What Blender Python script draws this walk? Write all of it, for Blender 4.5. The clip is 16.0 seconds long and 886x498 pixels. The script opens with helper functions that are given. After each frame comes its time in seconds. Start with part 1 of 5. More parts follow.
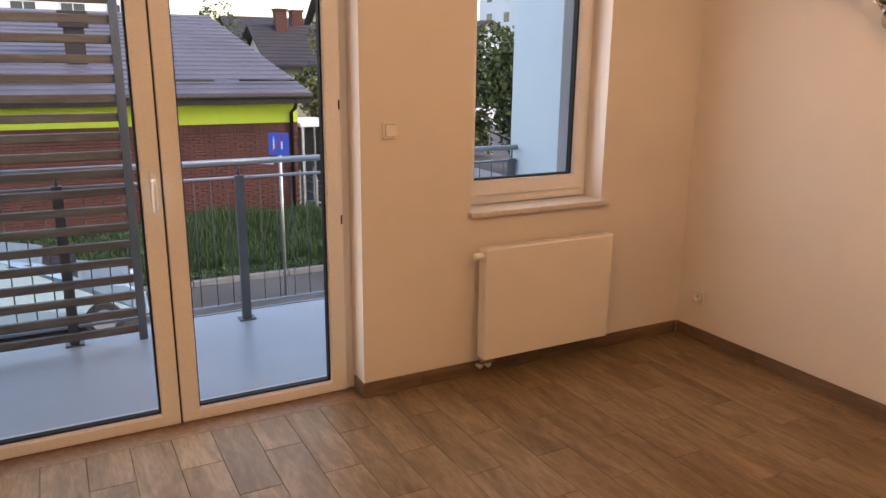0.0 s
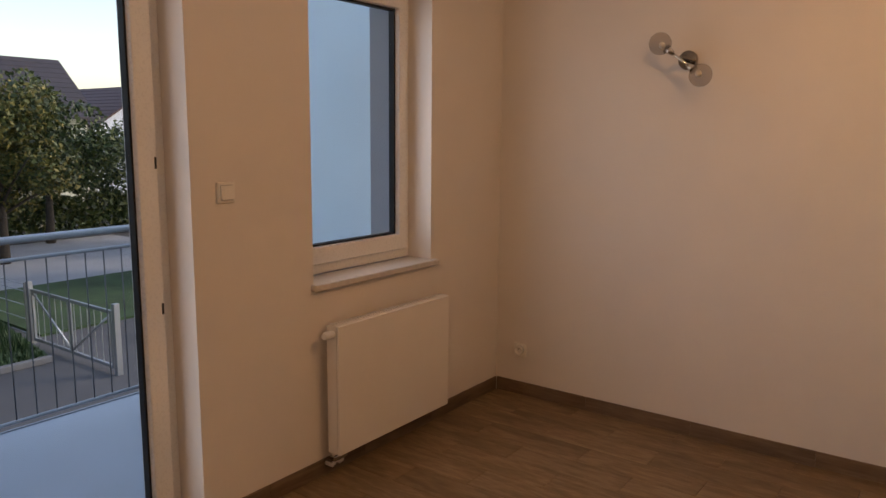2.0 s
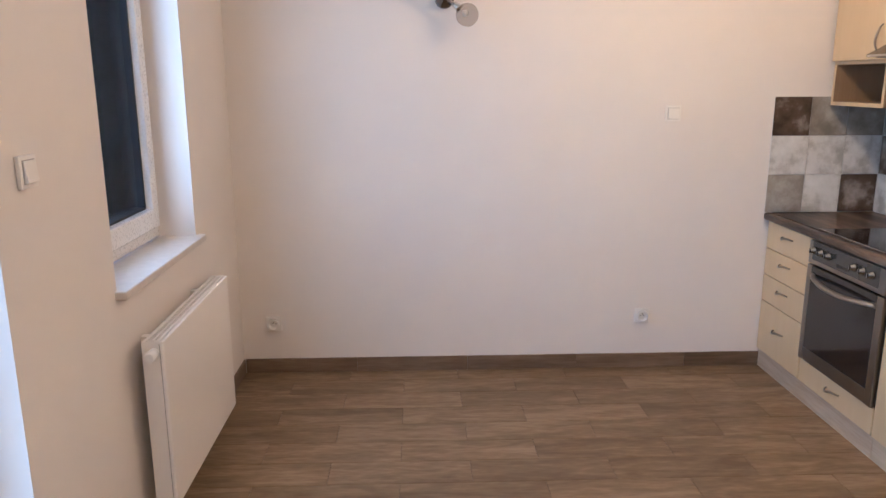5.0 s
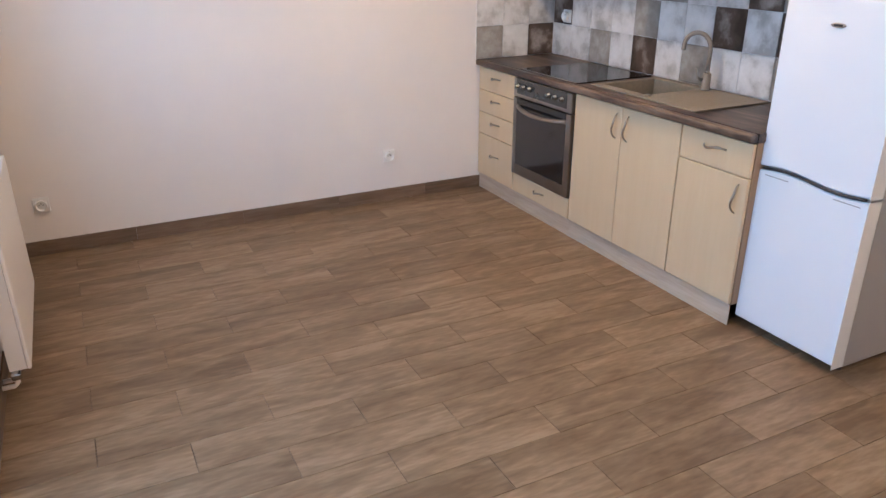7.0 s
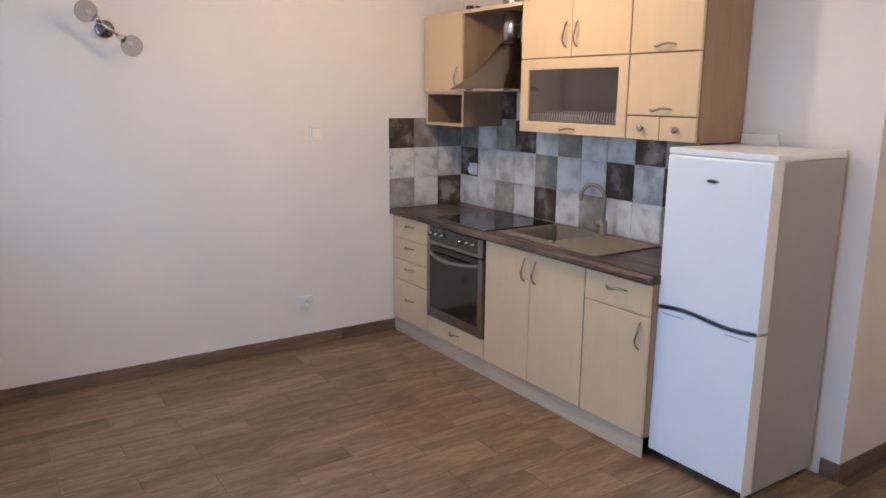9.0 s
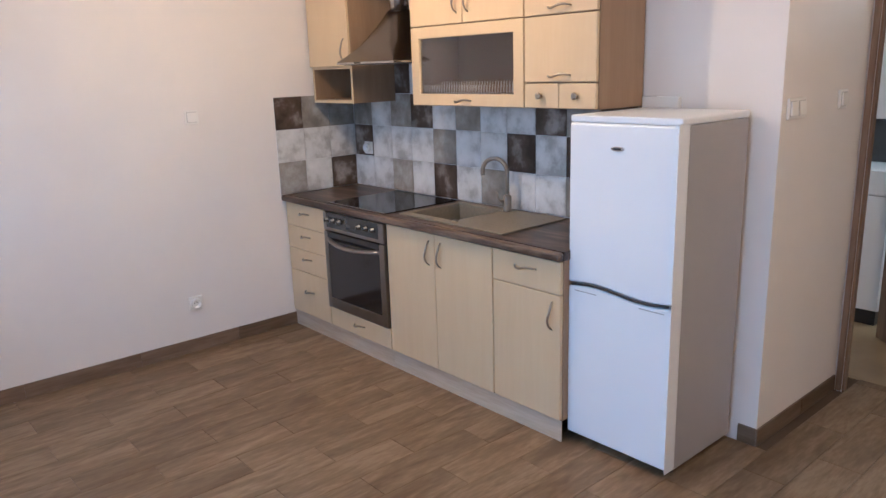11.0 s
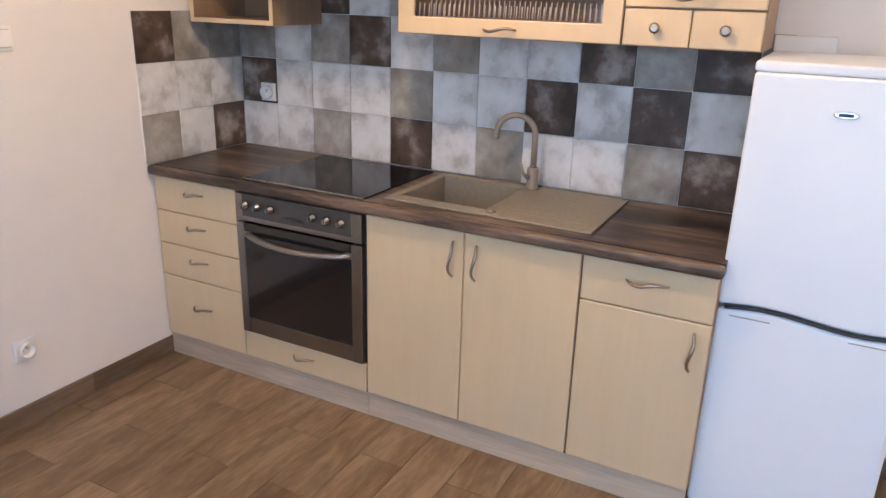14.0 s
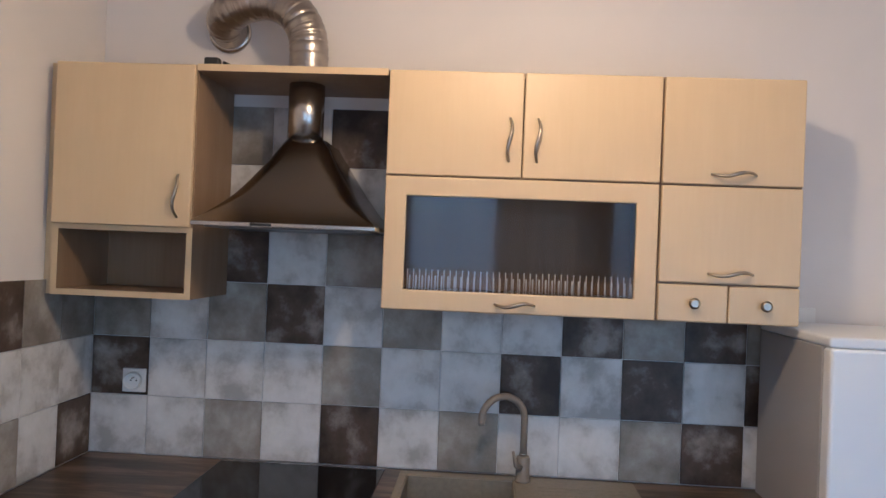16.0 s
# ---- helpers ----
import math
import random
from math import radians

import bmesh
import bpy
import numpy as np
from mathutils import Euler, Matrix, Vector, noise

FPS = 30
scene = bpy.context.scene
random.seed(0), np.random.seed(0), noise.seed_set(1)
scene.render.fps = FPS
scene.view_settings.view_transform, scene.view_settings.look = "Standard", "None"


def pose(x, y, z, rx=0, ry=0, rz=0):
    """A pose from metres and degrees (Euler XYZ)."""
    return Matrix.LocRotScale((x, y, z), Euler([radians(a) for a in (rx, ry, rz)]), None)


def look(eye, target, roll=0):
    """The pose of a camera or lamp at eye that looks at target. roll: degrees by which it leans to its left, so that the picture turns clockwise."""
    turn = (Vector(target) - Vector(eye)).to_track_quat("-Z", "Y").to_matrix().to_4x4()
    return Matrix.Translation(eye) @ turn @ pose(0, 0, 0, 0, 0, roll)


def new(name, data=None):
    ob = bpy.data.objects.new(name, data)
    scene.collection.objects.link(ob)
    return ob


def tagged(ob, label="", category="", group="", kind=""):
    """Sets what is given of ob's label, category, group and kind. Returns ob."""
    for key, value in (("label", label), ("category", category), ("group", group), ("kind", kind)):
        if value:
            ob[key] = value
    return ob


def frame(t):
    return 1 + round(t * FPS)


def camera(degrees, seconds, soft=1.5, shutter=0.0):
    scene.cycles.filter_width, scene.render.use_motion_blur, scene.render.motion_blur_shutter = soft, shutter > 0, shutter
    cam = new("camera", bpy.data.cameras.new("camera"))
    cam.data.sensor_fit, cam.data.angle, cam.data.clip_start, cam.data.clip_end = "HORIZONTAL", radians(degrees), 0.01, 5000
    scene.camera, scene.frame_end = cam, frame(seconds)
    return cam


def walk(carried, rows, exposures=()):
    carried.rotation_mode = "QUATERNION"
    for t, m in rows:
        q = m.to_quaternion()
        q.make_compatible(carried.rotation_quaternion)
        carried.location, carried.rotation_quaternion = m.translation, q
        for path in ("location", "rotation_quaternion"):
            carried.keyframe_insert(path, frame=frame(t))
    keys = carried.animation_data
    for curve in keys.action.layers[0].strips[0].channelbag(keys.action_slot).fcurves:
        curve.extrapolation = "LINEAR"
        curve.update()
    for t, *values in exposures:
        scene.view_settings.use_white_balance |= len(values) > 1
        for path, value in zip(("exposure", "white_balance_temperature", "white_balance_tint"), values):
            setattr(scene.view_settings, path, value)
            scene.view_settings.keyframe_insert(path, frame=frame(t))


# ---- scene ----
cam = camera(62.2, 16.0)
PATH = [
    (0, (-0.19, -3.40, 1.65), (-1.898, -2.484, 1.156), 0.6),
    (0.5, (-0.302, -3.525, 1.592), (-1.98, -2.466, 1.34), -1.4),
    (1, (-0.523, -3.576, 1.566), (-2.159, -2.449, 1.334), -0.5),
    (1.5, (-0.772, -3.612, 1.565), (-2.22, -2.266, 1.264), -1.0),
    (2, (-1.05, -3.743, 1.566), (-2.219, -2.151, 1.255), 0.5),
    (2.5, (-1.274, -3.853, 1.554), (-2.136, -2.076, 1.237), -1.1),
    (3, (-1.516, -3.778, 1.541), (-2.267, -1.955, 1.205), -1.5),
    (5.5, (-2.693, -3.782, 1.554), (-2.308, -1.885, 1.051), -0.8),
    (6, (-2.927, -3.926, 1.588), (-2.235, -2.151, 0.979), -1.4),
    (6.5, (-2.972, -4.088, 1.573), (-2.117, -2.405, 0.913), -0.9),
    (7, (-2.946, -4.235, 1.567), (-2.123, -2.585, 0.791), -0.1),
    (7.5, (-2.976, -4.33, 1.582), (-2.234, -2.697, 0.698), -0.4),
    (8, (-3.017, -4.347, 1.584), (-2.17, -2.73, 0.768), 1.1),
    (8.5, (-3.03, -4.305, 1.61), (-2.107, -2.653, 0.964), 1.1),
    (9, (-3.03, -4.294, 1.622), (-1.941, -2.668, 1.208), 0.5),
    (9.5, (-3.004, -4.287, 1.624), (-1.793, -2.719, 1.349), -0.6),
    (10, (-2.96, -4.296, 1.631), (-1.711, -2.778, 1.262), -2.1),
    (10.2, (-2.939, -4.288, 1.630), (-1.497, -2.561, 1.158), -2.1),
    (12.5, (-2.725, -3.34, 1.564), (-1.276, -2.083, 0.996), 0.9),
    (13, (-2.775, -3.011, 1.566), (-1.154, -2.015, 0.951), 1.0),
    (13.5, (-2.724, -2.73, 1.52), (-1.081, -1.826, 0.826), 1.2),
    (14, (-2.637, -2.437, 1.552), (-0.96, -1.566, 0.896), 1.6),
    (14.5, (-2.637, -2.129, 1.54), (-0.798, -1.498, 1.075), 0.3),
    (15, (-2.589, -1.869, 1.566), (-0.654, -1.49, 1.235), 1.0),
    (15.5, (-2.475, -1.607, 1.59), (-0.506, -1.266, 1.521), -1.2),
    (16, (-2.465, -1.34, 1.586), (-0.468, -1.225, 1.599), 2.3),
]
EXPOSURES = [(0, 1.75, 7900, 24), (0.3, 1.42, 7900, 24), (0.6, 1.3, 7900, 24), (1.1, 1.3, 7800, 24), (1.5, 1.12, 7100, 20), (2.0, 0.97, 7400, 22), (2.5, 1.0, 7000, 20), (3.0, 1.46, 6700, 14), (3.6, 1.78, 6200, 10), (5.3, 2.25, 4850, 10), (5.6, 2.25, 4850, 10), (6.0, 2.42, 4800, 9), (6.5, 2.22, 4750, 9), (7.2, 2.5, 4850, 9), (7.8, 2.50, 4850, 9), (8.5, 2.25, 4800, 10), (9, 2.02, 4750, 8), (9.5, 1.77, 4600, 8), (10, 1.68, 4600, 9), (10.2, 1.82, 4600, 9), (12.5, 2.3, 4850, 9), (13.2, 2.36, 4900, 9), (14, 2.42, 4980, 9), (14.5, 2.27, 5080, 10), (15, 2.2, 5100, 9), (15.5, 1.75, 4750, 7), (16, 1.65, 4650, 7)]
walk(cam, [(t, look(eye, target, roll)) for t, eye, target, roll in PATH], EXPOSURES)

# ---- world, lights, exposure ----
world = bpy.data.worlds.new("world")
scene.world = world
world.use_nodes = True
wn = world.node_tree.nodes
sky = wn.new("ShaderNodeTexSky")
sky.sky_type, sky.sun_disc = "NISHITA", False
sky.sun_elevation, sky.sun_rotation = radians(35), radians(32)
sky.air_density, sky.dust_density, sky.ozone_density = 1.2, 1.0, 2.5
world.node_tree.links.new(sky.outputs[0], wn["Background"].inputs[0])
wn["Background"].inputs[1].default_value = 0.15

sun = new("sun", bpy.data.lights.new("sun", "SUN"))
sun.data.energy, sun.data.angle, sun.data.color = 0.6, radians(15), (1, 0.93, 0.85)
sun.matrix_world = look((0, 0, 30), (-14, -22, 12))


def bulb(name, place, watts, radius, colour):
    lamp = new(name, bpy.data.lights.new(name, "POINT"))
    lamp.data.energy, lamp.data.shadow_soft_size, lamp.data.color = watts, radius, colour
    lamp.location = place
    return lamp


WARM = (1.0, 0.60, 0.28)
bulb("ceiling_bulb", (-1.22, -1.42, 2.42), 10.0, 0.05, WARM)
# unseen fill lamp, added out of view to brighten the east and return walls
bulb("fill_bulb", (-1.15, -4.4, 2.44), 11.5, 0.10, WARM)
bulb("bathroom_bulb", (2.0, -3.6, 2.3), 6, 0.1, (1.0, 0.95, 0.80))


def opening_light(name, y0, y1, z0, z1, watts):
    """The sky's light as it comes in through an opening of the window wall."""
    lamp = new(name, bpy.data.lights.new(name, "AREA"))
    lamp.data.shape, lamp.data.size, lamp.data.size_y = "RECTANGLE", y1 - y0, z1 - z0
    lamp.data.energy, lamp.data.color = watts, (0.76, 0.88, 1.0)
    lamp.matrix_world = look((-3.495, (y0 + y1) / 2, (z0 + z1) / 2), (0, (y0 + y1) / 2, (z0 + z1) / 2))
    return lamp


opening_light("door_daylight", -3.75, -2.25, 0.1, 2.15, 5.0)
opening_light("window_daylight", -1.40, -0.80, 1.06, 2.15, 1.7)
scene.view_settings.exposure = 1.0

# ---- materials ----


def nodes_of(name):
    m = bpy.data.materials.new(name)
    m.use_nodes = True
    return m, m.node_tree.nodes, m.node_tree.links, m.node_tree.nodes["Principled BSDF"]


def ramp(nd, stops):
    r = nd.new("ShaderNodeValToRGB")
    while len(r.color_ramp.elements) < len(stops):
        r.color_ramp.elements.new(0.5)
    for e, (p, c) in zip(r.color_ramp.elements, stops):
        e.position, e.color = p, (*c, 1)
    return r


def mapped(nd, ln, scale, random_shift=False):
    """Object coordinates, scaled, shifted by chance for each piece if asked."""
    co, mp = nd.new("ShaderNodeTexCoord"), nd.new("ShaderNodeMapping")
    mp.inputs["Scale"].default_value = scale
    ln.new(co.outputs["Object"], mp.inputs[0])
    if random_shift:
        info, mul = nd.new("ShaderNodeObjectInfo"), nd.new("ShaderNodeVectorMath")
        mul.operation = "SCALE"
        comb = nd.new("ShaderNodeCombineXYZ")
        for i in range(3):
            ln.new(info.outputs["Random"], comb.inputs[i])
        ln.new(comb.outputs[0], mul.inputs[0])
        mul.inputs["Scale"].default_value = 61.0
        ln.new(mul.outputs[0], mp.inputs["Location"])
    return mp


def bump(nd, ln, p, source, strength, distance):
    b = nd.new("ShaderNodeBump")
    b.inputs["Strength"].default_value, b.inputs["Distance"].default_value = strength, distance
    ln.new(source, b.inputs["Height"])
    ln.new(b.outputs[0], p.inputs["Normal"])


def plain(name, colour, rough=0.5, metal=0.0, vary=0.06, scale=6.0, fine=160.0, relief=0.0, spec=0.5):
    """A surface with stains at one scale and fine relief at another."""
    m, nd, ln, p = nodes_of(name)
    mp = mapped(nd, ln, (1, 1, 1))
    n1, n2 = nd.new("ShaderNodeTexNoise"), nd.new("ShaderNodeTexNoise")
    n1.inputs["Scale"].default_value, n2.inputs["Scale"].default_value = scale, fine
    n1.inputs["Detail"].default_value = 4
    ln.new(mp.outputs[0], n1.inputs[0]), ln.new(mp.outputs[0], n2.inputs[0])
    r = ramp(nd, [(0.3, [c * (1 - vary) for c in colour]), (0.7, [min(1, c * (1 + vary)) for c in colour])])
    ln.new(n1.outputs[0], r.inputs[0])
    ln.new(r.outputs[0], p.inputs["Base Color"])
    mr = nd.new("ShaderNodeMapRange")
    mr.inputs["To Min"].default_value, mr.inputs["To Max"].default_value = rough * 0.85, min(1, rough * 1.15)
    ln.new(n2.outputs[0], mr.inputs[0])
    ln.new(mr.outputs[0], p.inputs["Roughness"])
    p.inputs["Metallic"].default_value = metal
    p.inputs["Specular IOR Level"].default_value = spec
    if relief:
        bump(nd, ln, p, n2.outputs[0], 0.5, relief)
    return m


def woody(name, dark, mid, light, grain, stretch, rough=0.45, streak=2.0, piece=True, relief=0.0006, blotch=0.25, vary_piece=0.0):
    """Wood or wood print. grain: scale across; stretch: the axis scale factors."""
    m, nd, ln, p = nodes_of(name)
    mp = mapped(nd, ln, stretch, piece)
    n1, n2, n3 = (nd.new("ShaderNodeTexNoise") for _ in range(3))
    for n, s, d in ((n1, grain, 5), (n2, grain * 5, 3), (n3, grain * 0.3, 2)):
        n.inputs["Scale"].default_value, n.inputs["Detail"].default_value = s, d
        ln.new(mp.outputs[0], n.inputs[0])
    n1.inputs["Distortion"].default_value = streak * 0.3
    mix = nd.new("ShaderNodeMix")
    mix.inputs[0].default_value = 0.35
    ln.new(n1.outputs[0], mix.inputs[2]), ln.new(n2.outputs[0], mix.inputs[3])
    add = nd.new("ShaderNodeMath")
    add.operation = "MULTIPLY_ADD"
    add.inputs[1].default_value = blotch
    ln.new(n3.outputs[0], add.inputs[0]), ln.new(mix.outputs[0], add.inputs[2])
    sub = nd.new("ShaderNodeMath")
    sub.operation = "SUBTRACT"
    sub.inputs[1].default_value = blotch * 0.5
    ln.new(add.outputs[0], sub.inputs[0])
    r = ramp(nd, [(0.33, dark), (0.5, mid), (0.66, light)])
    ln.new(sub.outputs[0], r.inputs[0])
    out = r.outputs[0]
    if vary_piece:
        info, hsv = nd.new("ShaderNodeObjectInfo"), nd.new("ShaderNodeHueSaturation")
        mr = nd.new("ShaderNodeMapRange")
        mr.inputs["To Min"].default_value, mr.inputs["To Max"].default_value = 1 - vary_piece, 1 + vary_piece
        ln.new(info.outputs["Random"], mr.inputs[0]), ln.new(mr.outputs[0], hsv.inputs["Value"])
        ln.new(out, hsv.inputs["Color"])
        out = hsv.outputs[0]
    ln.new(out, p.inputs["Base Color"])
    p.inputs["Roughness"].default_value = rough
    if relief:
        bump(nd, ln, p, n2.outputs[0], 0.4, relief)
    return m


def patina(name, a, b, c, spread=0.5, rim=0.0):
    """Aged cement print of the wall tiles: cloudy, with a darker printed rim."""
    m, nd, ln, p = nodes_of(name)
    mp = mapped(nd, ln, (1, 1, 1), True)
    n1, n2, n3 = (nd.new("ShaderNodeTexNoise") for _ in range(3))
    for n, s, d, r in ((n1, 11, 6, 0.56), (n2, 6, 3, 0.5), (n3, 90, 3, 0.6)):
        n.inputs["Scale"].default_value, n.inputs["Detail"].default_value, n.inputs["Roughness"].default_value = s, d, r
        ln.new(mp.outputs[0], n.inputs[0])
    mix, mix2 = nd.new("ShaderNodeMix"), nd.new("ShaderNodeMix")
    mix.inputs[0].default_value, mix2.inputs[0].default_value = 0.5, 0.07
    ln.new(n1.outputs[0], mix.inputs[2]), ln.new(n2.outputs[0], mix.inputs[3])
    ln.new(mix.outputs[0], mix2.inputs[2]), ln.new(n3.outputs[0], mix2.inputs[3])
    co, sub, ab, sep, mx = nd.new("ShaderNodeTexCoord"), nd.new("ShaderNodeVectorMath"), nd.new("ShaderNodeVectorMath"), nd.new("ShaderNodeSeparateXYZ"), nd.new("ShaderNodeMath")
    sub.operation, ab.operation, mx.operation = "SUBTRACT", "ABSOLUTE", "MAXIMUM"
    sub.inputs[1].default_value = (0, -0.1, 0.1)
    ln.new(co.outputs["Object"], sub.inputs[0]), ln.new(sub.outputs[0], ab.inputs[0]), ln.new(ab.outputs[0], sep.inputs[0])
    ln.new(sep.outputs[1], mx.inputs[0]), ln.new(sep.outputs[2], mx.inputs[1])
    mr, out = nd.new("ShaderNodeMapRange"), nd.new("ShaderNodeMath")
    for k, v in (("From Min", 0.045), ("From Max", 0.098), ("To Min", 0.35 * rim), ("To Max", -rim)):
        mr.inputs[k].default_value = v
    out.operation = "ADD"
    ln.new(mx.outputs[0], mr.inputs[0]), ln.new(mr.outputs[0], out.inputs[0]), ln.new(mix2.outputs[0], out.inputs[1])
    r = ramp(nd, [(0.5 - spread * 0.3, a), (0.5, b), (0.5 + spread * 0.3, c)])
    ln.new(out.outputs[0], r.inputs[0]), ln.new(r.outputs[0], p.inputs["Base Color"])
    p.inputs["Roughness"].default_value = 0.46
    p.inputs["Specular IOR Level"].default_value = 0.35
    bump(nd, ln, p, n1.outputs[0], 0.2, 0.0008)
    return m


wall_paint = plain("wall_paint", (0.74, 0.70, 0.66), 0.75, vary=0.02, scale=2.5, fine=260, relief=0.0006)
ceiling_paint = plain("ceiling_paint", (0.78, 0.76, 0.73), 0.85, vary=0.02, scale=2, fine=200, relief=0.0005)
plank_tile = woody("plank_tile", (0.136, 0.089, 0.047), (0.198, 0.136, 0.076), (0.275, 0.200, 0.120), 3.6, (0.9, 4.2, 4.2), 0.50, 3.0, True, 0.0005, 0.5, 0.08)
plank_tile.node_tree.nodes["Principled BSDF"].inputs["Specular IOR Level"].default_value = 0.30
grout = plain("grout", (0.10, 0.068, 0.043), 0.85, vary=0.15)
skirt_tile = woody("skirt_tile", (0.10, 0.067, 0.040), (0.155, 0.106, 0.067), (0.21, 0.15, 0.10), 7, (0.30, 0.30, 3.2), 0.4, 2, True, 0.0005, 0.4, 0.08)
pvc = plain("pvc", (0.80, 0.79, 0.77), 0.28, vary=0.015, scale=3, fine=90)
rubber = plain("rubber", (0.012, 0.012, 0.014), 0.6)
steel = plain("steel", (0.56, 0.53, 0.49), 0.26, 1.0, vary=0.05, scale=6, fine=9)
hood_steel = plain("hood_steel", (0.22, 0.19, 0.16), 0.22, 1.0, vary=0.06, scale=6, fine=9)
knob_metal = plain("knob_metal", (0.30, 0.29, 0.27), 0.22, 1.0, vary=0.05, fine=30)
brushed = plain("brushed_steel", (0.29, 0.27, 0.245), 0.34, 1.0, vary=0.06, scale=9)
handle_metal = plain("handle_metal", (0.40, 0.35, 0.285), 0.36, 1.0, vary=0.08, scale=12)
chrome = plain("chrome", (0.65, 0.64, 0.63), 0.12, 1.0)
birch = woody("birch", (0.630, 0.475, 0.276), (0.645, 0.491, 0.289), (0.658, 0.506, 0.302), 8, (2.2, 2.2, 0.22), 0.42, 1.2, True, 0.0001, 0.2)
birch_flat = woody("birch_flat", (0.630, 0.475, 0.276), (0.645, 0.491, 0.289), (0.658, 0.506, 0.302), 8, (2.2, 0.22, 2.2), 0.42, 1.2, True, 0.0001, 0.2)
# birch darkened to carry the shade inside, beside and under the cabinets
birch_shaded = woody("birch_shaded", (0.27, 0.175, 0.098), (0.30, 0.200, 0.115), (0.33, 0.225, 0.132), 8, (2.2, 2.2, 0.22), 0.45, 1.2, True, 0.0001, 0.2)
plinth_mat = woody("plinth_print", (0.42, 0.32, 0.22), (0.50, 0.40, 0.285), (0.58, 0.48, 0.35), 8, (3, 0.25, 3), 0.5, 1.5, True, 0.0002, 0.3)
walnut = woody("walnut", (0.021, 0.013, 0.009), (0.072, 0.046, 0.029), (0.175, 0.122, 0.082), 7, (3.4, 0.45, 3.4), 0.36, 2.5, True, 0.0003, 0.8)
black_glass = plain("black_glass", (0.005, 0.005, 0.006), 0.06, vary=0.1, spec=0.22)
oven_glass = plain("oven_glass", (0.014, 0.012, 0.011), 0.10, vary=0.1, spec=0.7)
fascia_glass = plain("fascia_glass", (0.045, 0.042, 0.036), 0.14, vary=0.1, spec=0.8)
panel_grey = plain("panel_grey", (0.16, 0.155, 0.15), 0.35, 0.7)
granite = plain("granite_composite", (0.235, 0.205, 0.152), 0.5, vary=0.10, scale=60, fine=500, relief=0.0003)
tap_mat = plain("tap_coating", (0.25, 0.21, 0.165), 0.38, vary=0.06, scale=40)
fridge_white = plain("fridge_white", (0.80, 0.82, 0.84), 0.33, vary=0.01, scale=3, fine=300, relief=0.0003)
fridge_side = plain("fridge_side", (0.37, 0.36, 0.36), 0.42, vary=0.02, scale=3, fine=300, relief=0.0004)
enamel = plain("radiator_enamel", (0.80, 0.77, 0.73), 0.35, vary=0.01)
sill_stone = plain("sill_stone", (0.60, 0.56, 0.52), 0.3, vary=0.06, scale=30)
plastic_white = plain("plastic_white", (0.78, 0.76, 0.72), 0.35, vary=0.01)
dark_plastic = plain("dark_plastic", (0.02, 0.02, 0.02), 0.45)
wood_brown = woody("rod_wood", (0.05, 0.028, 0.016), (0.09, 0.05, 0.028), (0.13, 0.08, 0.045), 10, (0.3, 0.3, 3), 0.4)
jamb_wood = woody("jamb_wood", (0.14, 0.085, 0.05), (0.20, 0.125, 0.075), (0.26, 0.17, 0.105), 9, (3, 3, 0.25), 0.45)
tile_light = patina("tile_light", (0.40, 0.385, 0.36), (0.64, 0.63, 0.605), (0.74, 0.73, 0.71), 0.36, 0.02)
tile_mid = patina("tile_mid", (0.19, 0.170, 0.140), (0.30, 0.275, 0.235), (0.44, 0.42, 0.385), 0.42, 0.03)
tile_dark = patina("tile_dark", (0.038, 0.024, 0.015), (0.092, 0.064, 0.045), (0.33, 0.29, 0.25), 0.44, 0.05)
grout_light = plain("grout_light", (0.72, 0.71, 0.69), 0.8)
balcony_tile = plain("balcony_floor", (0.46, 0.48, 0.50), 0.35, vary=0.05, scale=3)
partition_mat = plain("partition_render", (0.78, 0.87, 0.89), 0.8, vary=0.03, scale=3, fine=180, relief=0.001)
render_white = plain("render_white", (0.78, 0.80, 0.82), 0.8, vary=0.03, scale=3, fine=180, relief=0.001)
galvanised = plain("galvanised", (0.45, 0.46, 0.47), 0.35, 0.8)
painted_grey = plain("painted_grey_steel", (0.13, 0.135, 0.14), 0.45, 0.2)
slat_wood = woody("slat_wood", (0.09, 0.062, 0.042), (0.14, 0.10, 0.07), (0.20, 0.15, 0.105), 10, (3, 0.3, 3), 0.5)


def clear(name, tint=(1, 1, 1), rough=0.0, ior=1.45):
    """Thin pane: lets the light through and mirrors a little of it."""
    m, nd, ln, p = nodes_of(name)
    nd.remove(p)
    tr, gl, fr, mix = nd.new("ShaderNodeBsdfTransparent"), nd.new("ShaderNodeBsdfGlossy"), nd.new("ShaderNodeFresnel"), nd.new("ShaderNodeMixShader")
    tr.inputs[0].default_value = (*tint, 1)
    gl.inputs["Roughness"].default_value = rough
    fr.inputs[0].default_value = ior
    ln.new(fr.outputs[0], mix.inputs[0]), ln.new(tr.outputs[0], mix.inputs[1]), ln.new(gl.outputs[0], mix.inputs[2])
    ln.new(mix.outputs[0], nd["Material Output"].inputs[0])
    return m


pane_glass = clear("pane_glass", (0.95, 0.97, 0.97), ior=1.12)
smoked = clear("smoked_glass", (0.90, 0.89, 0.88), 0.06, 1.3)
bulb_glass = clear("bulb_glass", (0.78, 0.76, 0.74), rough=0.15, ior=1.02)

# ---- mesh helpers ----


def part(name, bm, material, parent=None, label=""):
    """Links a bmesh as ONE mesh object, under a thing or a part if one is given."""
    me = bpy.data.meshes.new(name)
    bmesh.ops.recalc_face_normals(bm, faces=bm.faces)
    bm.to_mesh(me)
    bm.free()
    me.materials.append(material)
    ob = new(name, me)
    if parent:
        ob.parent = parent
    if label:
        tagged(ob, label=label)
    return ob


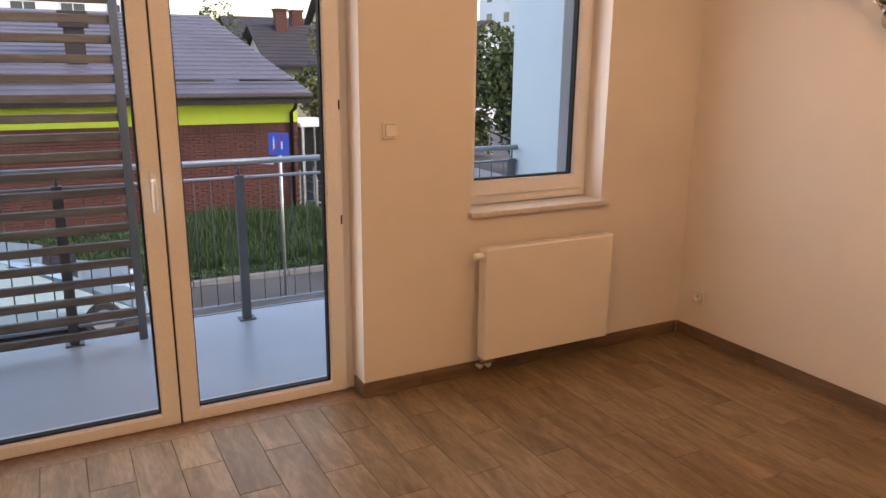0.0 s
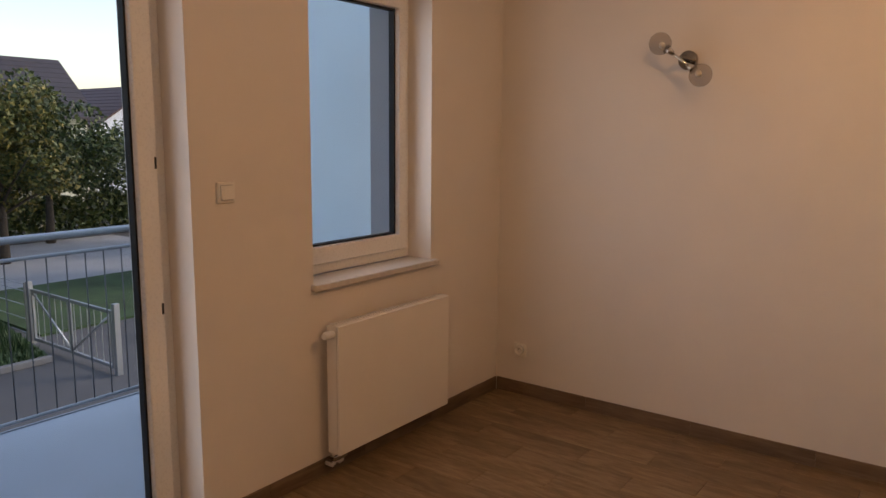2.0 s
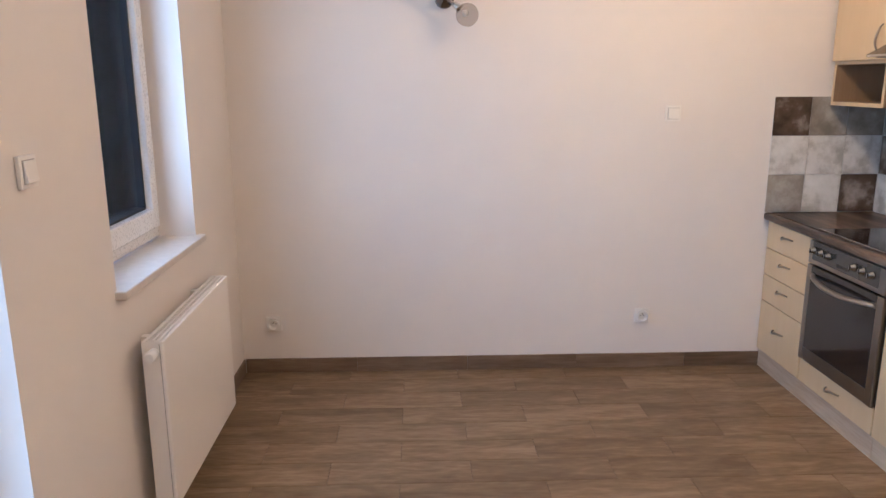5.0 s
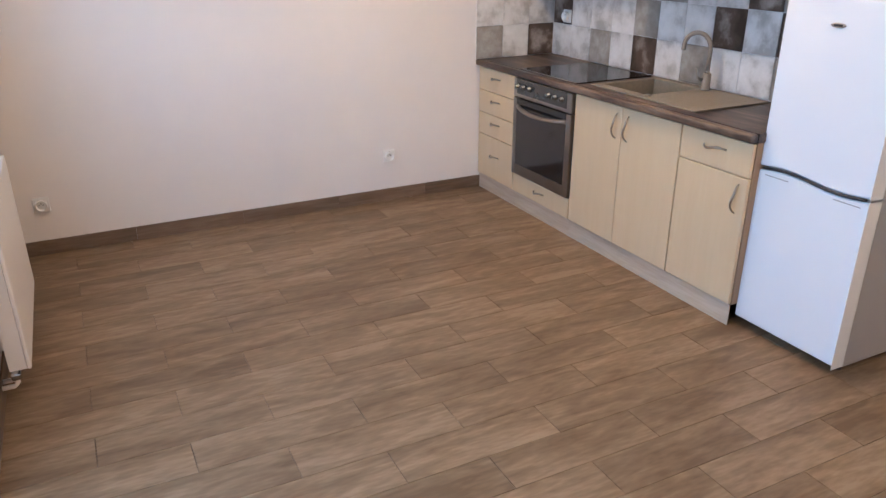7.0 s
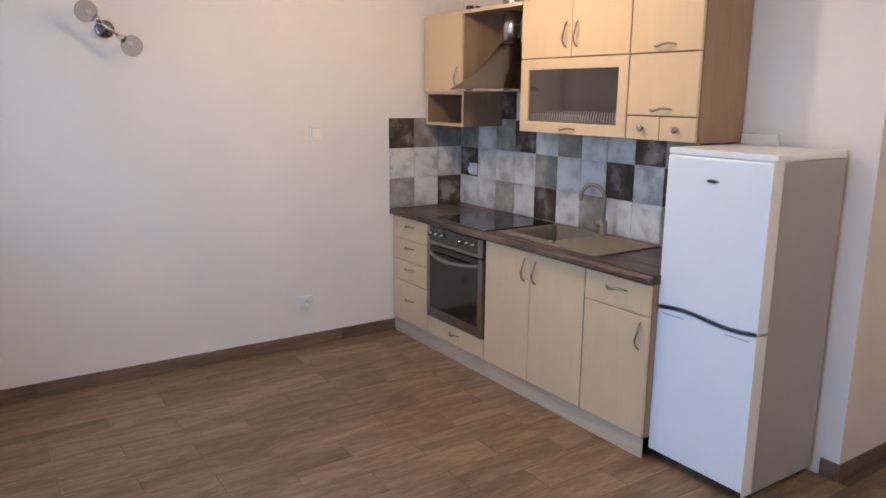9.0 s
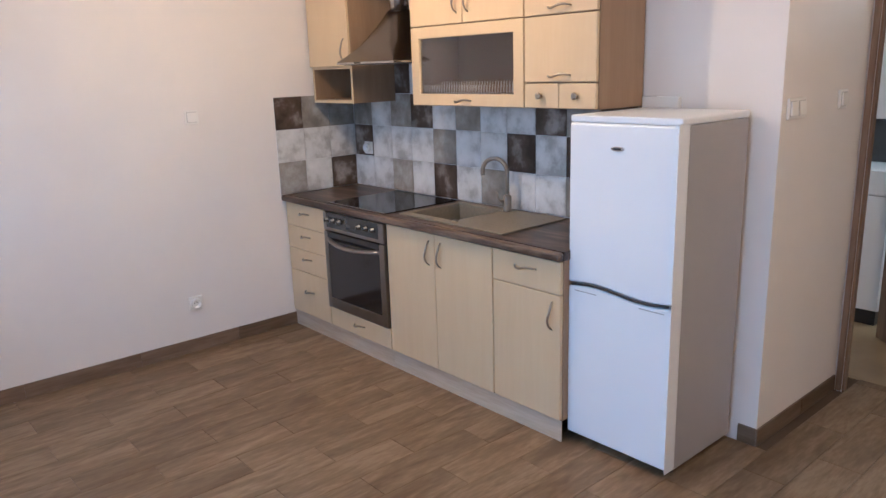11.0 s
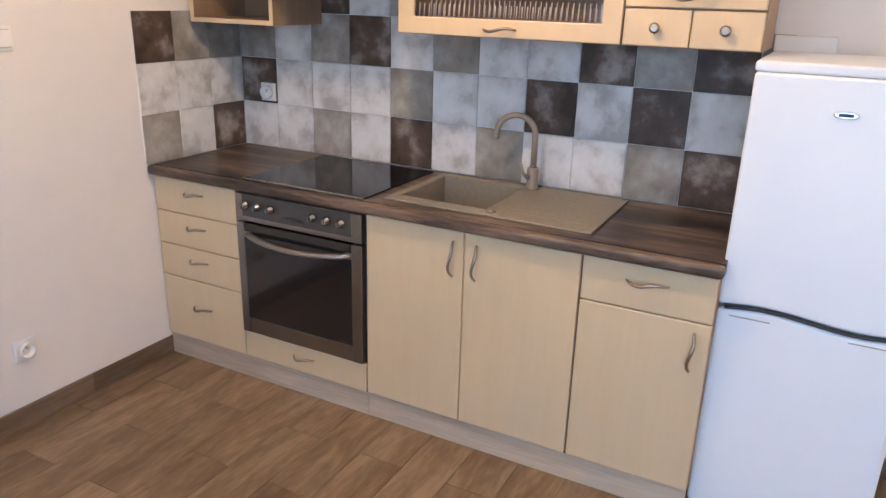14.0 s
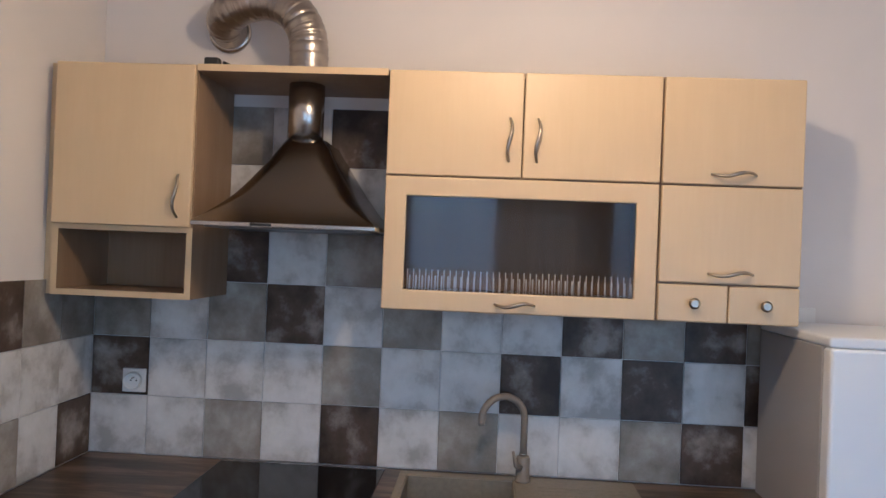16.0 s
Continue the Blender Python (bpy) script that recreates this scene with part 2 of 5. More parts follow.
def thing(name, label, category, group="", at=(0, 0, 0), turn=0.0):
    ob = new(name)
    ob.location, ob.rotation_euler = at, (0, 0, radians(turn))
    ob.empty_display_size = 0.1
    return tagged(ob, label, category, group)


def add_box(bm, lo, hi, bevel=0.0, seg=2):
    lo, hi = [min(a, b) for a, b in zip(lo, hi)], [max(a, b) for a, b in zip(lo, hi)]
    g = bmesh.ops.create_cube(bm, size=1.0)
    vs = g["verts"]
    for v in vs:
        v.co = Vector([(l + h) / 2 + c * (h - l) for c, l, h in zip(v.co, lo, hi)])
    if bevel:
        es = list({e for v in vs for e in v.link_edges})
        bmesh.ops.bevel(bm, geom=es, offset=bevel, segments=seg, profile=0.5, affect="EDGES")
    return vs


def box(lo, hi, bevel=0.0, seg=2):
    bm = bmesh.new()
    add_box(bm, lo, hi, bevel, seg)
    return bm


def boxes(*pairs, bevel=0.0):
    bm = bmesh.new()
    for lo, hi in pairs:
        add_box(bm, lo, hi, bevel)
    return bm


def add_tube(bm, path, radius, sides=10, cap=True, squash=1.0):
    """A round bar along a path of points; radius a number or one for each point."""
    pts = [Vector(p) for p in path]
    rads = radius if isinstance(radius, (list, tuple)) else [radius] * len(pts)
    rings = []
    side = None
    for i, p in enumerate(pts):
        d = (pts[min(i + 1, len(pts) - 1)] - pts[max(i - 1, 0)]).normalized()
        if side is None:
            side = d.orthogonal().normalized()
        side = (side - d * side.dot(d)).normalized()
        up = d.cross(side)
        rings.append([bm.verts.new(p + rads[i] * (math.cos(a) * side + squash * math.sin(a) * up)) for a in [2 * math.pi * k / sides for k in range(sides)]])
    for a, b in zip(rings, rings[1:]):
        for k in range(sides):
            f = bm.faces.new((a[k], a[(k + 1) % sides], b[(k + 1) % sides], b[k]))
            f.smooth = True
    if cap:
        bm.faces.new(rings[0][::-1]), bm.faces.new(rings[-1])
    return bm


def tube(path, radius, sides=10, cap=True, squash=1.0):
    return add_tube(bmesh.new(), path, radius, sides, cap, squash)


def add_lathe(bm, rows, centre, axis="Z", sides=20):
    """Turns (radius, height) rows about an axis through the centre."""
    rings = []
    for r, h in rows:
        ring = []
        for k in range(sides):
            a = 2 * math.pi * k / sides
            u, v = r * math.cos(a), r * math.sin(a)
            o = {"Z": (u, v, h), "X": (h, u, v), "Y": (u, h, v)}[axis]
            ring.append(bm.verts.new(Vector(centre) + Vector(o)))
        rings.append(ring)
    for a, b in zip(rings, rings[1:]):
        for k in range(sides):
            bm.faces.new((a[k], a[(k + 1) % sides], b[(k + 1) % sides], b[k])).smooth = True
    bm.faces.new(rings[0]), bm.faces.new(rings[-1])
    return bm


def lathe(rows, centre, axis="Z", sides=20):
    return add_lathe(bmesh.new(), rows, centre, axis, sides)


def setting(name, bm, material, label=""):
    return tagged(part(name, bm, material), label=label, kind="structure")


def ring_mesh(o0, o1, i0, i1, lo, hi, axis, bevel=0.0):
    """A slab with a rectangular hole: outer and inner corners (u, v), from lo to hi along the axis (0: x, 2: z)."""
    bm = bmesh.new()

    def v(u, w, d):
        return bm.verts.new((d, u, w) if axis == 0 else (u, w, d))

    def corners(a, b, d):
        return [v(a[0], a[1], d), v(b[0], a[1], d), v(b[0], b[1], d), v(a[0], b[1], d)]

    ol, oh, il, ih = corners(o0, o1, lo), corners(o0, o1, hi), corners(i0, i1, lo), corners(i0, i1, hi)
    for k in range(4):
        m = (k + 1) % 4
        for f in ((ol[k], ol[m], il[m], il[k]), (oh[k], ih[k], ih[m], oh[m]), (ol[k], oh[k], oh[m], ol[m]), (il[k], il[m], ih[m], ih[k])):
            bm.faces.new(f)
    bmesh.ops.recalc_face_normals(bm, faces=bm.faces)
    bm.normal_update()
    if bevel:
        es = [e for e in bm.edges if e.link_faces[0].normal.dot(e.link_faces[1].normal) < 0.5]
        bmesh.ops.bevel(bm, geom=es, offset=bevel, segments=2, profile=0.5, affect="EDGES")
    return bm


def frame_ring(y0, y1, z0, z1, x0, x1, w, wb=None, wt=None, bevel=0.004):
    """A rectangular frame in a plane of constant x: outer size, width of its bars."""
    wb, wt = wb or w, wt or w
    return ring_mesh((y0, z0), (y1, z1), (y0 + w, z0 + wb), (y1 - w, z1 - wt), x0, x1, 0, bevel)


# ---- structure ----
WX, CEIL, FAR = -3.38, 2.6, -6.2
WOUT = -3.80
HX = 0.815
DY0, DY1, DTOP = -3.86, -2.13, 2.30
VY0, VY1, VZ0, VTOP = -1.53, -0.68, 0.875, 2.303

setting("wall_west", boxes(((WOUT, DY1, -0.3), (WX, VY0, CEIL)), ((WOUT, VY1, -0.3), (WX, 0, CEIL)), ((WOUT, VY0, -0.3), (WX, VY1, VZ0)),
                           ((WOUT, VY0, VTOP), (WX, VY1, CEIL)), ((WOUT, DY0, DTOP), (WX, DY1, CEIL)), ((WOUT, FAR, -0.3), (WX, DY0, CEIL)),
                           ((WOUT, DY0, -0.3), (WX, DY1, -0.03))), wall_paint)
setting("wall_north", box((WX, 0, -0.3), (0.12, 0.2, CEIL)), wall_paint)
setting("wall_east", box((0, -2.84, -0.3), (0.12, 0, CEIL)), wall_paint)
setting("wall_return", box((0.12, -2.84, -0.3), (HX + 0.029, -2.72, CEIL)), wall_paint)
BD0, BD1 = -3.80, -2.876
setting("wall_hall", boxes(((HX, BD1, -0.02), (HX + 0.03, -2.84, CEIL)), ((HX, BD0, 2.06), (HX + 0.03, BD1, CEIL)), ((HX, FAR, -0.02), (HX + 0.03, BD0, CEIL))), wall_paint)
setting("wall_south", box((WX, FAR - 0.2, -0.3), (HX, FAR, CEIL)), wall_paint)
# thin sheets make the window's outer reveals greyer than the walls
outer_grey = plain("outer_reveal_grey", (0.42, 0.41, 0.42), 0.85, vary=0.04, scale=3, fine=180, relief=0.001)
for name, lo, hi in (("reveal_lining", (WOUT, VY1 - 0.004, VZ0 + 0.018), (-3.609, VY1 + 0.0005, VTOP)), ("reveal_lining", (WOUT, VY0 - 0.0005, VZ0 + 0.018), (-3.609, VY0 + 0.004, VTOP))):
    setting(name, box(lo, hi), outer_grey)
setting("ceiling", box((WOUT, FAR - 0.2, CEIL), (3.4, 0.2, CEIL + 0.2)), ceiling_paint)
floor = setting("floor", box((WX, FAR, -0.3), (HX + 0.2, 0, -0.006)), grout, "wood-look porcelain plank floor with fine dark joints")
setting("wall_bath_north", box((HX - 0.1, -2.42, -0.02), (3.2, -2.32, CEIL)), wall_paint)
setting("wall_bath_south", box((HX + 0.06, -5.0, -0.02), (3.2, -4.9, CEIL)), wall_paint)
setting("wall_bath_east", box((3.2, -5.0, -0.02), (3.3, -2.4, CEIL)), wall_paint)
bath_mat = plain("bath_floor", (0.36, 0.265, 0.14), 0.35, vary=0.1, scale=5)
setting("floor_bath", box((HX + 0.2, -4.9, -0.3), (3.2, -2.42, 0.0)), bath_mat)

# ---- kitchen ----


def bow_handle(parent, centre, length=0.12, upright=True, reach=0.028):
    """A bowed bar that stands off the front, which faces -x."""
    x, y, z = centre
    pts, rad = [], []
    for i in range(13):
        s = i / 12
        u = (s - 0.5) * length
        off = reach * math.sin(math.pi * s) ** 0.6
        wave = 0.006 * math.sin(2 * math.pi * s)
        pts.append((x - off, y + wave, z + u) if upright else (x - off, y + u, z + wave))
        rad.append(0.0035 + 0.0022 * math.sin(math.pi * s))
    return part("handle", tube(pts, rad, 8), handle_metal, parent, "bowed metal handle")


def front(parent, name, y0, y1, z0, z1, x=-0.57, thick=0.018, mat=None, label=""):
    return part(name, box((x, y0 + 0.0006, z0 + 0.0006), (x + thick, y1 - 0.0006, z1 - 0.0006), 0.0045, 3), mat or birch, parent, label)


FX = -0.57
BASE = "kitchen base cabinets"


def carcass(cab, y0, y1, z0, z1, depth, t=0.018, top=True, mid=()):
    """The panels of a cabinet, each a part."""
    part("side_panel", box((-depth, y0, z0), (-0.012, y0 + t, z1), 0.0006, 1), birch_shaded, cab)
    part("side_panel", box((-depth, y1 - t, z0), (-0.012, y1, z1), 0.0006, 1), birch_shaded, cab)
    part("bottom_panel", box((-depth, y0 + t, z0), (-0.012, y1 - t, z0 + t)), birch_shaded, cab)
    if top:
        part("top_panel", box((-depth, y0 + t, z1 - t), (-0.012, y1 - t, z1)), birch_shaded, cab)
    part("back_panel", box((-0.022, y0 + t, z0 + t), (-0.013, y1 - t, z1 - t)), birch_shaded, cab)
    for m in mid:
        part("shelf_board", box((-depth + 0.002, y0 + t, m), (-0.022, y1 - t, m + t)), birch_shaded, cab)


def base_cabinet(name, y0, y1, label, top=True):
    cab = thing(name, label, "cabinet", BASE)
    carcass(cab, y0, y1, 0.10, 0.818, 0.551, top=top)
    return cab


c1 = base_cabinet("drawer_cabinet", -0.452, -0.004, "light birch drawer cabinet with four closed drawers and bowed metal handles")
for z0, z1 in ((0.672, 0.815), (0.528, 0.670), (0.384, 0.526), (0.104, 0.382)):
    d = front(c1, "drawer", -0.450, -0.006, z0, z1)
    bow_handle(d, (FX, -0.225, (z0 + z1) / 2 + 0.018), 0.10, False)

c2 = base_cabinet("oven_cabinet", -1.052, -0.453, "light birch oven housing with a low closed drawer under the oven")
d = front(c2, "drawer", -1.050, -0.455, 0.104, 0.222)
bow_handle(d, (FX, -0.755, 0.172), 0.10, False)

c3 = base_cabinet("sink_cabinet", -1.842, -1.053, "light birch sink cabinet with two closed doors", False)
for y0, y1, h in ((-1.440, -1.055, -1.400), (-1.840, -1.442, -1.487)):
    d = front(c3, "door", y0, y1, 0.104, 0.815)
    bow_handle(d, (FX, h, 0.715), 0.125)

c4 = base_cabinet("narrow_cabinet", -2.243, -1.843, "light birch cabinet with one closed drawer above a closed door")
d = front(c4, "drawer", -2.241, -1.845, 0.672, 0.815)
bow_handle(d, (FX, -2.045, 0.762), 0.125, False)
d = front(c4, "door", -2.241, -1.845, 0.104, 0.670)
bow_handle(d, (FX, -2.195, 0.575), 0.125)

pl = thing("plinth", "greyish wood-print plinth board under the base cabinets", "plinth")
part("plinth_board", box((-0.557, -2.240, 0.0), (-0.5515, -1.0535, 0.098), 0.001), plinth_mat, pl)
part("plinth_board", box((-0.557, -1.0525, 0.0), (-0.5515, -0.002, 0.098), 0.001), plinth_mat, pl)

wt = thing("worktop", "dark walnut-print kitchen worktop with a rounded front edge", "worktop")
bm = ring_mesh((-0.56, -2.250), (-0.012, -0.012), (-0.455, -1.470), (-0.085, -1.105), 0.822, 0.860, 2)
part("slab", bm, walnut, wt)
bm = box((-0.600, -2.252, 0.8221), (-0.5602, -0.003, 0.8602), 0.012, 4)
part("front_edge", bm, walnut, wt, "rounded dark front edge")

# oven
ov = thing("oven", "built-in stainless steel oven with a dark glass door and six knobs", "oven")
part("body", box((-0.548, -1.030, 0.245), (-0.04, -0.475, 0.800)), dark_plastic, ov)
part("control_panel", boxes(((-0.585, -1.044, 0.704), (-0.549, -0.461, 0.812)), bevel=0.003), brushed, ov)
part("fascia", box((-0.5868, -1.000, 0.724), (-0.5852, -0.496, 0.810), 0.0005, 1), fascia_glass, ov, "dark grey glass control fascia")
door = part("door", boxes(((-0.585, -0.496, 0.228), (-0.549, -0.461, 0.696)), ((-0.585, -1.044, 0.228), (-0.549, -1.000, 0.696)), ((-0.583, -0.9995, 0.228), (-0.549, -0.4965, 0.292)), bevel=0.002), brushed, ov, "brushed steel strips of the oven door")
part("pane", box((-0.5845, -0.9995, 0.2925), (-0.551, -0.4965, 0.694), 0.001, 1), oven_glass, door, "dark reflecting oven glass")
part("side_gap", box((-0.560, -1.0515, 0.226), (-0.5515, -1.0445, 0.814)), dark_plastic, ov)
pts = [(-0.583 - 0.050 * math.sin(math.pi * i / 16) ** 0.7, -0.995 + 0.485 * i / 16, 0.652 - 0.014 * math.sin(math.pi * i / 16)) for i in range(17)]
part("handle", tube(pts, 0.0125, 12, True, 0.6), brushed, door, "curved steel bar handle")
for y, dx in ((-0.512, 0.0), (-0.990, 0.0)):
    part("handle_mount", box((-0.592, y - 0.012, 0.640), (-0.5846, y + 0.012, 0.664), 0.002), brushed, door)
for y in (-0.516, -0.577, -0.640, -0.836, -0.899, -0.962):
    kb = lathe([(0.0165, 0.0), (0.0165, -0.006), (0.0125, -0.008), (0.0115, -0.022), (0.009, -0.024)], (-0.588, y, 0.770), "X", 18)
    add_box(kb, (-0.616, y - 0.002, 0.760), (-0.611, y + 0.002, 0.781), 0.0006, 1)
    part("knob", kb, knob_metal, ov)
part("display", box((-0.5885, -0.790, 0.738), (-0.5870, -0.700, 0.750)), dark_plastic, ov)

hob = thing("hob", "black glass ceramic hob with thin steel edges, set in the worktop", "hob")
part("glass", box((-0.556, -1.036, 0.8605), (-0.050, -0.486, 0.8665), 0.001), black_glass, hob)
part("front_trim", box((-0.562, -1.038, 0.8602), (-0.5565, -0.484, 0.8685), 0.001), steel, hob)
part("back_trim", box((-0.0495, -1.038, 0.8602), (-0.044, -0.484, 0.8685), 0.001), steel, hob)

# sink
sk = thing("sink", "beige granite-composite sink with one bowl and a ribbed drainer", "sink")
X0, X1, Y0, Y1, T = -0.508, -0.050, -1.846, -1.090, 0.868
BX0, BX1, BY0, BY1 = -0.445, -0.095, -1.460, -1.115
bm = ring_mesh((X0, Y0), (X1, Y1), (BX0, BY0), (BX1, BY1), 0.8605, T, 2, 0.003)
part("rim", bm, granite, sk)
bm = boxes(((BX0 - 0.004, BY0 - 0.004, 0.675), (BX1 + 0.004, BY1 + 0.004, 0.685)), ((BX0 - 0.004, BY0, 0.684), (BX0 + 0.004, BY1, 0.8655)), ((BX1 - 0.004, BY0, 0.684), (BX1 + 0.004, BY1, 0.8655)),
           ((BX0, BY0 - 0.004, 0.684), (BX1, BY0 + 0.004, 0.8655)), ((BX0, BY1 - 0.004, 0.684), (BX1, BY1 + 0.004, 0.8655)))
part("bowl", bm, granite, sk)
bm = bmesh.new()
for k in range(9):
    x = -0.43 + k * 0.035
    add_box(bm, (x, -1.800, T - 0.001), (x + 0.010, -1.530, T + 0.0006), 0.0004, 1)
part("drainer_ribs", bm, granite, sk)
part("drain", lathe([(0.04, 0), (0.04, 0.003), (0.03, 0.004)], (-0.27, -1.29, 0.685)), steel, sk)
part("overflow_knob", lathe([(0.018, 0), (0.018, 0.004), (0.012, 0.009)], (-0.465, -1.485, T)), handle_metal, sk)

tp = thing("tap", "beige coated kitchen tap with a tall arched spout and side lever", "tap")
TX, TY = -0.095, -1.487
part("base", lathe([(0.026, 0), (0.026, 0.006), (0.022, 0.010), (0.022, 0.075), (0.018, 0.082)], (TX, TY, T)), tap_mat, tp)
ux, uy = -0.30, 0.954
pts = [(TX, TY, T + 0.08), (TX, TY, T + 0.20)]
R = 0.072
for i in range(1, 15):
    a = math.pi * i / 14 * 1.03
    d = R * (1 - math.cos(a))
    pts.append((TX + ux * d, TY + uy * d, T + 0.20 + R * math.sin(a)))
pts.append((pts[-1][0], pts[-1][1], pts[-1][2] - 0.012))
part("spout", tube(pts, 0.0115, 12), tap_mat, tp)
part("lever", tube([(TX - 0.018, TY + 0.012, T + 0.048), (TX - 0.036, TY + 0.024, T + 0.058), (TX - 0.046, TY + 0.034, T + 0.105)], [0.013, 0.007, 0.004], 10), tap_mat, tp)
part("collar", lathe([(0.013, 0), (0.013, 0.008)], (TX, TY, T + 0.083)), steel, tp)

# wall cabinets
UX = -0.342
UP = "kitchen wall cabinets"
u1 = thing("wall_cabinet", "birch wall cabinet with a closed door above an open shelf", "cabinet", UP)
carcass(u1, -0.467, -0.036, 1.418, 2.120, 0.322, mid=(1.617,))
d = front(u1, "door", -0.465, -0.038, 1.632, 2.118, UX)
# thin strips keep the front edges in the unshaded birch colour
for lo, hi in (((-0.3228, -0.467, 1.418), (-0.3222, -0.449, 1.632)), ((-0.3228, -0.054, 1.418), (-0.3222, -0.036, 1.632)), ((-0.3228, -0.449, 1.418), (-0.3222, -0.054, 1.436)), ((-0.3228, -0.449, 1.617), (-0.3222, -0.054, 1.632))):
    part("edge_band", box(lo, hi), birch, u1)
wf = thing("wall_filler", "narrow birch filler strip between the wall cabinet and the wall", "trim")
part("strip", box((-0.300, -0.0355, 1.418), (-0.282, -0.001, 2.120), 0.0005, 1), birch, wf)
bow_handle(d, (UX, -0.425, 1.725), 0.125)

hs = thing("hood_shelf", "birch top board over the hood, between the wall cabinets", "shelf")
# board in the darkened birch, so its shaded underside is in the colour
part("board", box((UX + 0.004, -1.038, 2.100), (-0.012, -0.468, 2.120), 0.001), birch_shaded, hs)
part("edge_band", box((UX + 0.002, -1.038, 2.100), (UX + 0.0038, -0.468, 2.120)), birch_flat, hs)

u2 = thing("wall_cabinet", "birch wall cabinet with two closed doors above a glass flap", "cabinet", UP)
carcass(u2, -1.832, -1.040, 1.418, 2.120, 0.322, mid=(1.800,))
for y0, y1, h in ((-1.435, -1.042, -1.398), (-1.830, -1.437, -1.478)):
    d = front(u2, "door", y0, y1, 1.812, 2.118, UX)
    bow_handle(d, (UX, h, 1.922), 0.125)
bm = frame_ring(-1.829, -1.043, 1.420, 1.808, UX, UX + 0.018, 0.062, 0.058, 0.056, 0.004)
d = part("flap_door", bm, birch, u2, "birch-framed flap door")
part("pane", box((UX + 0.008, -1.768, 1.476), (UX + 0.012, -1.104, 1.754)), smoked, d, "smoked glass pane")
bow_handle(d, (UX, -1.430, 1.446), 0.115, False)

rack = thing("dish_rack", "chrome wire dish rack behind the glass flap", "dish rack")
bm = bmesh.new()
for x in (-0.29, -0.06):
    add_tube(bm, [(x, -1.80, 1.470), (x, -1.07, 1.470)], 0.003, 6)
part("rails", bm, chrome, rack)
bm = bmesh.new()
for k in range(38):
    y = -1.79 + k * 0.0192
    add_tube(bm, [(-0.29, y, 1.473), (-0.285, y, 1.520)], 0.0027, 5)
    add_tube(bm, [(-0.17, y, 1.473), (-0.165, y, 1.535)], 0.0020, 5)
    add_tube(bm, [(-0.29, y, 1.473), (-0.06, y, 1.473)], 0.0012, 4)
part("wires", bm, plastic_white, rack)
for x in (-0.30, -0.07):
    for y in (-1.80, -1.08):
        part("foot", box((x, y, 1.4365), (x + 0.02, y + 0.01, 1.470)), chrome, rack)

u3 = thing("wall_cabinet", "birch wall cabinet with two flaps above two small knobbed drawers", "cabinet", UP)
carcass(u3, -2.232, -1.833, 1.418, 2.120, 0.322, mid=(1.800, 1.520))
for z0, z1, h in ((1.812, 2.118, 1.842), (1.531, 1.808, 1.560)):
    d = front(u3, "flap", -2.230, -1.835, z0, z1, UX)
    bow_handle(d, (UX, -2.035, h), 0.125, False)
for y0, y1 in ((-2.031, -1.835), (-2.230, -2.033)):
    d = front(u3, "drawer", y0, y1, 1.420, 1.527, UX)
    part("knob", lathe([(0.006, 0), (0.006, -0.012), (0.015, -0.016), (0.016, -0.022), (0.010, -0.027)], (UX, (y0 + y1) / 2, 1.474), "X", 16), handle_metal, d, "round metal knob")

# hood
hd = thing("cooker_hood", "stainless steel chimney hood with a curved skirt", "cooker hood")
HY0, HY1, HXF, HZ = -1.034, -0.512, -0.455, 1.640
part("lip", box((HXF, HY0, HZ), (-0.012, HY1, HZ + 0.012), 0.002), steel, hd)
bm = bmesh.new()
cy = (HY0 + HY1) / 2
rings = []
for i in range(13):
    s = i / 12
    e = 0.86 * (1 - s) + 0.14 * (1 - s) ** 5
    hw = 0.062 + ((HY1 - HY0) / 2 - 0.062) * e
    xf = -0.245 + (HXF + 0.245) * e
    z = HZ + 0.012 + 0.268 * s
    r = min(0.055, hw * 0.5) * min(1, s * 3 + 0.02)
    ring = [(-0.012, cy + hw)]
    for k in range(5):
        a = math.pi / 2 * k / 4
        ring.append((xf + r * (1 - math.sin(a)), cy + hw - r * (1 - math.cos(a))))
    for k in range(5):
        a = math.pi / 2 * (1 - k / 4)
        ring.append((xf + r * (1 - math.sin(a)), cy - hw + r * (1 - math.cos(a))))
    ring.append((-0.012, cy - hw))
    rings.append([bm.verts.new((x, y, z)) for x, y in ring])
for a, b in zip(rings, rings[1:]):
    for k in range(len(a) - 1):
        bm.faces.new((a[k], a[k + 1], b[k + 1], b[k])).smooth = True
bm.faces.new(rings[-1])
part("skirt", bm, hood_steel, hd)
part("filter", box((HXF + 0.03, HY0 + 0.03, HZ - 0.004), (-0.04, HY1 - 0.03, HZ - 0.0005)), panel_grey, hd)
part("button_strip", box((HXF - 0.002, cy + 0.03, HZ + 0.003), (HXF, cy + 0.09, HZ + 0.010)), dark_plastic, hd)
DX, DYY = -0.185, cy + 0.012
part("chimney_pipe", lathe([(0.056, 0), (0.056, 0.185)], (DX, DYY, 1.913), "Z", 28), steel, hd)

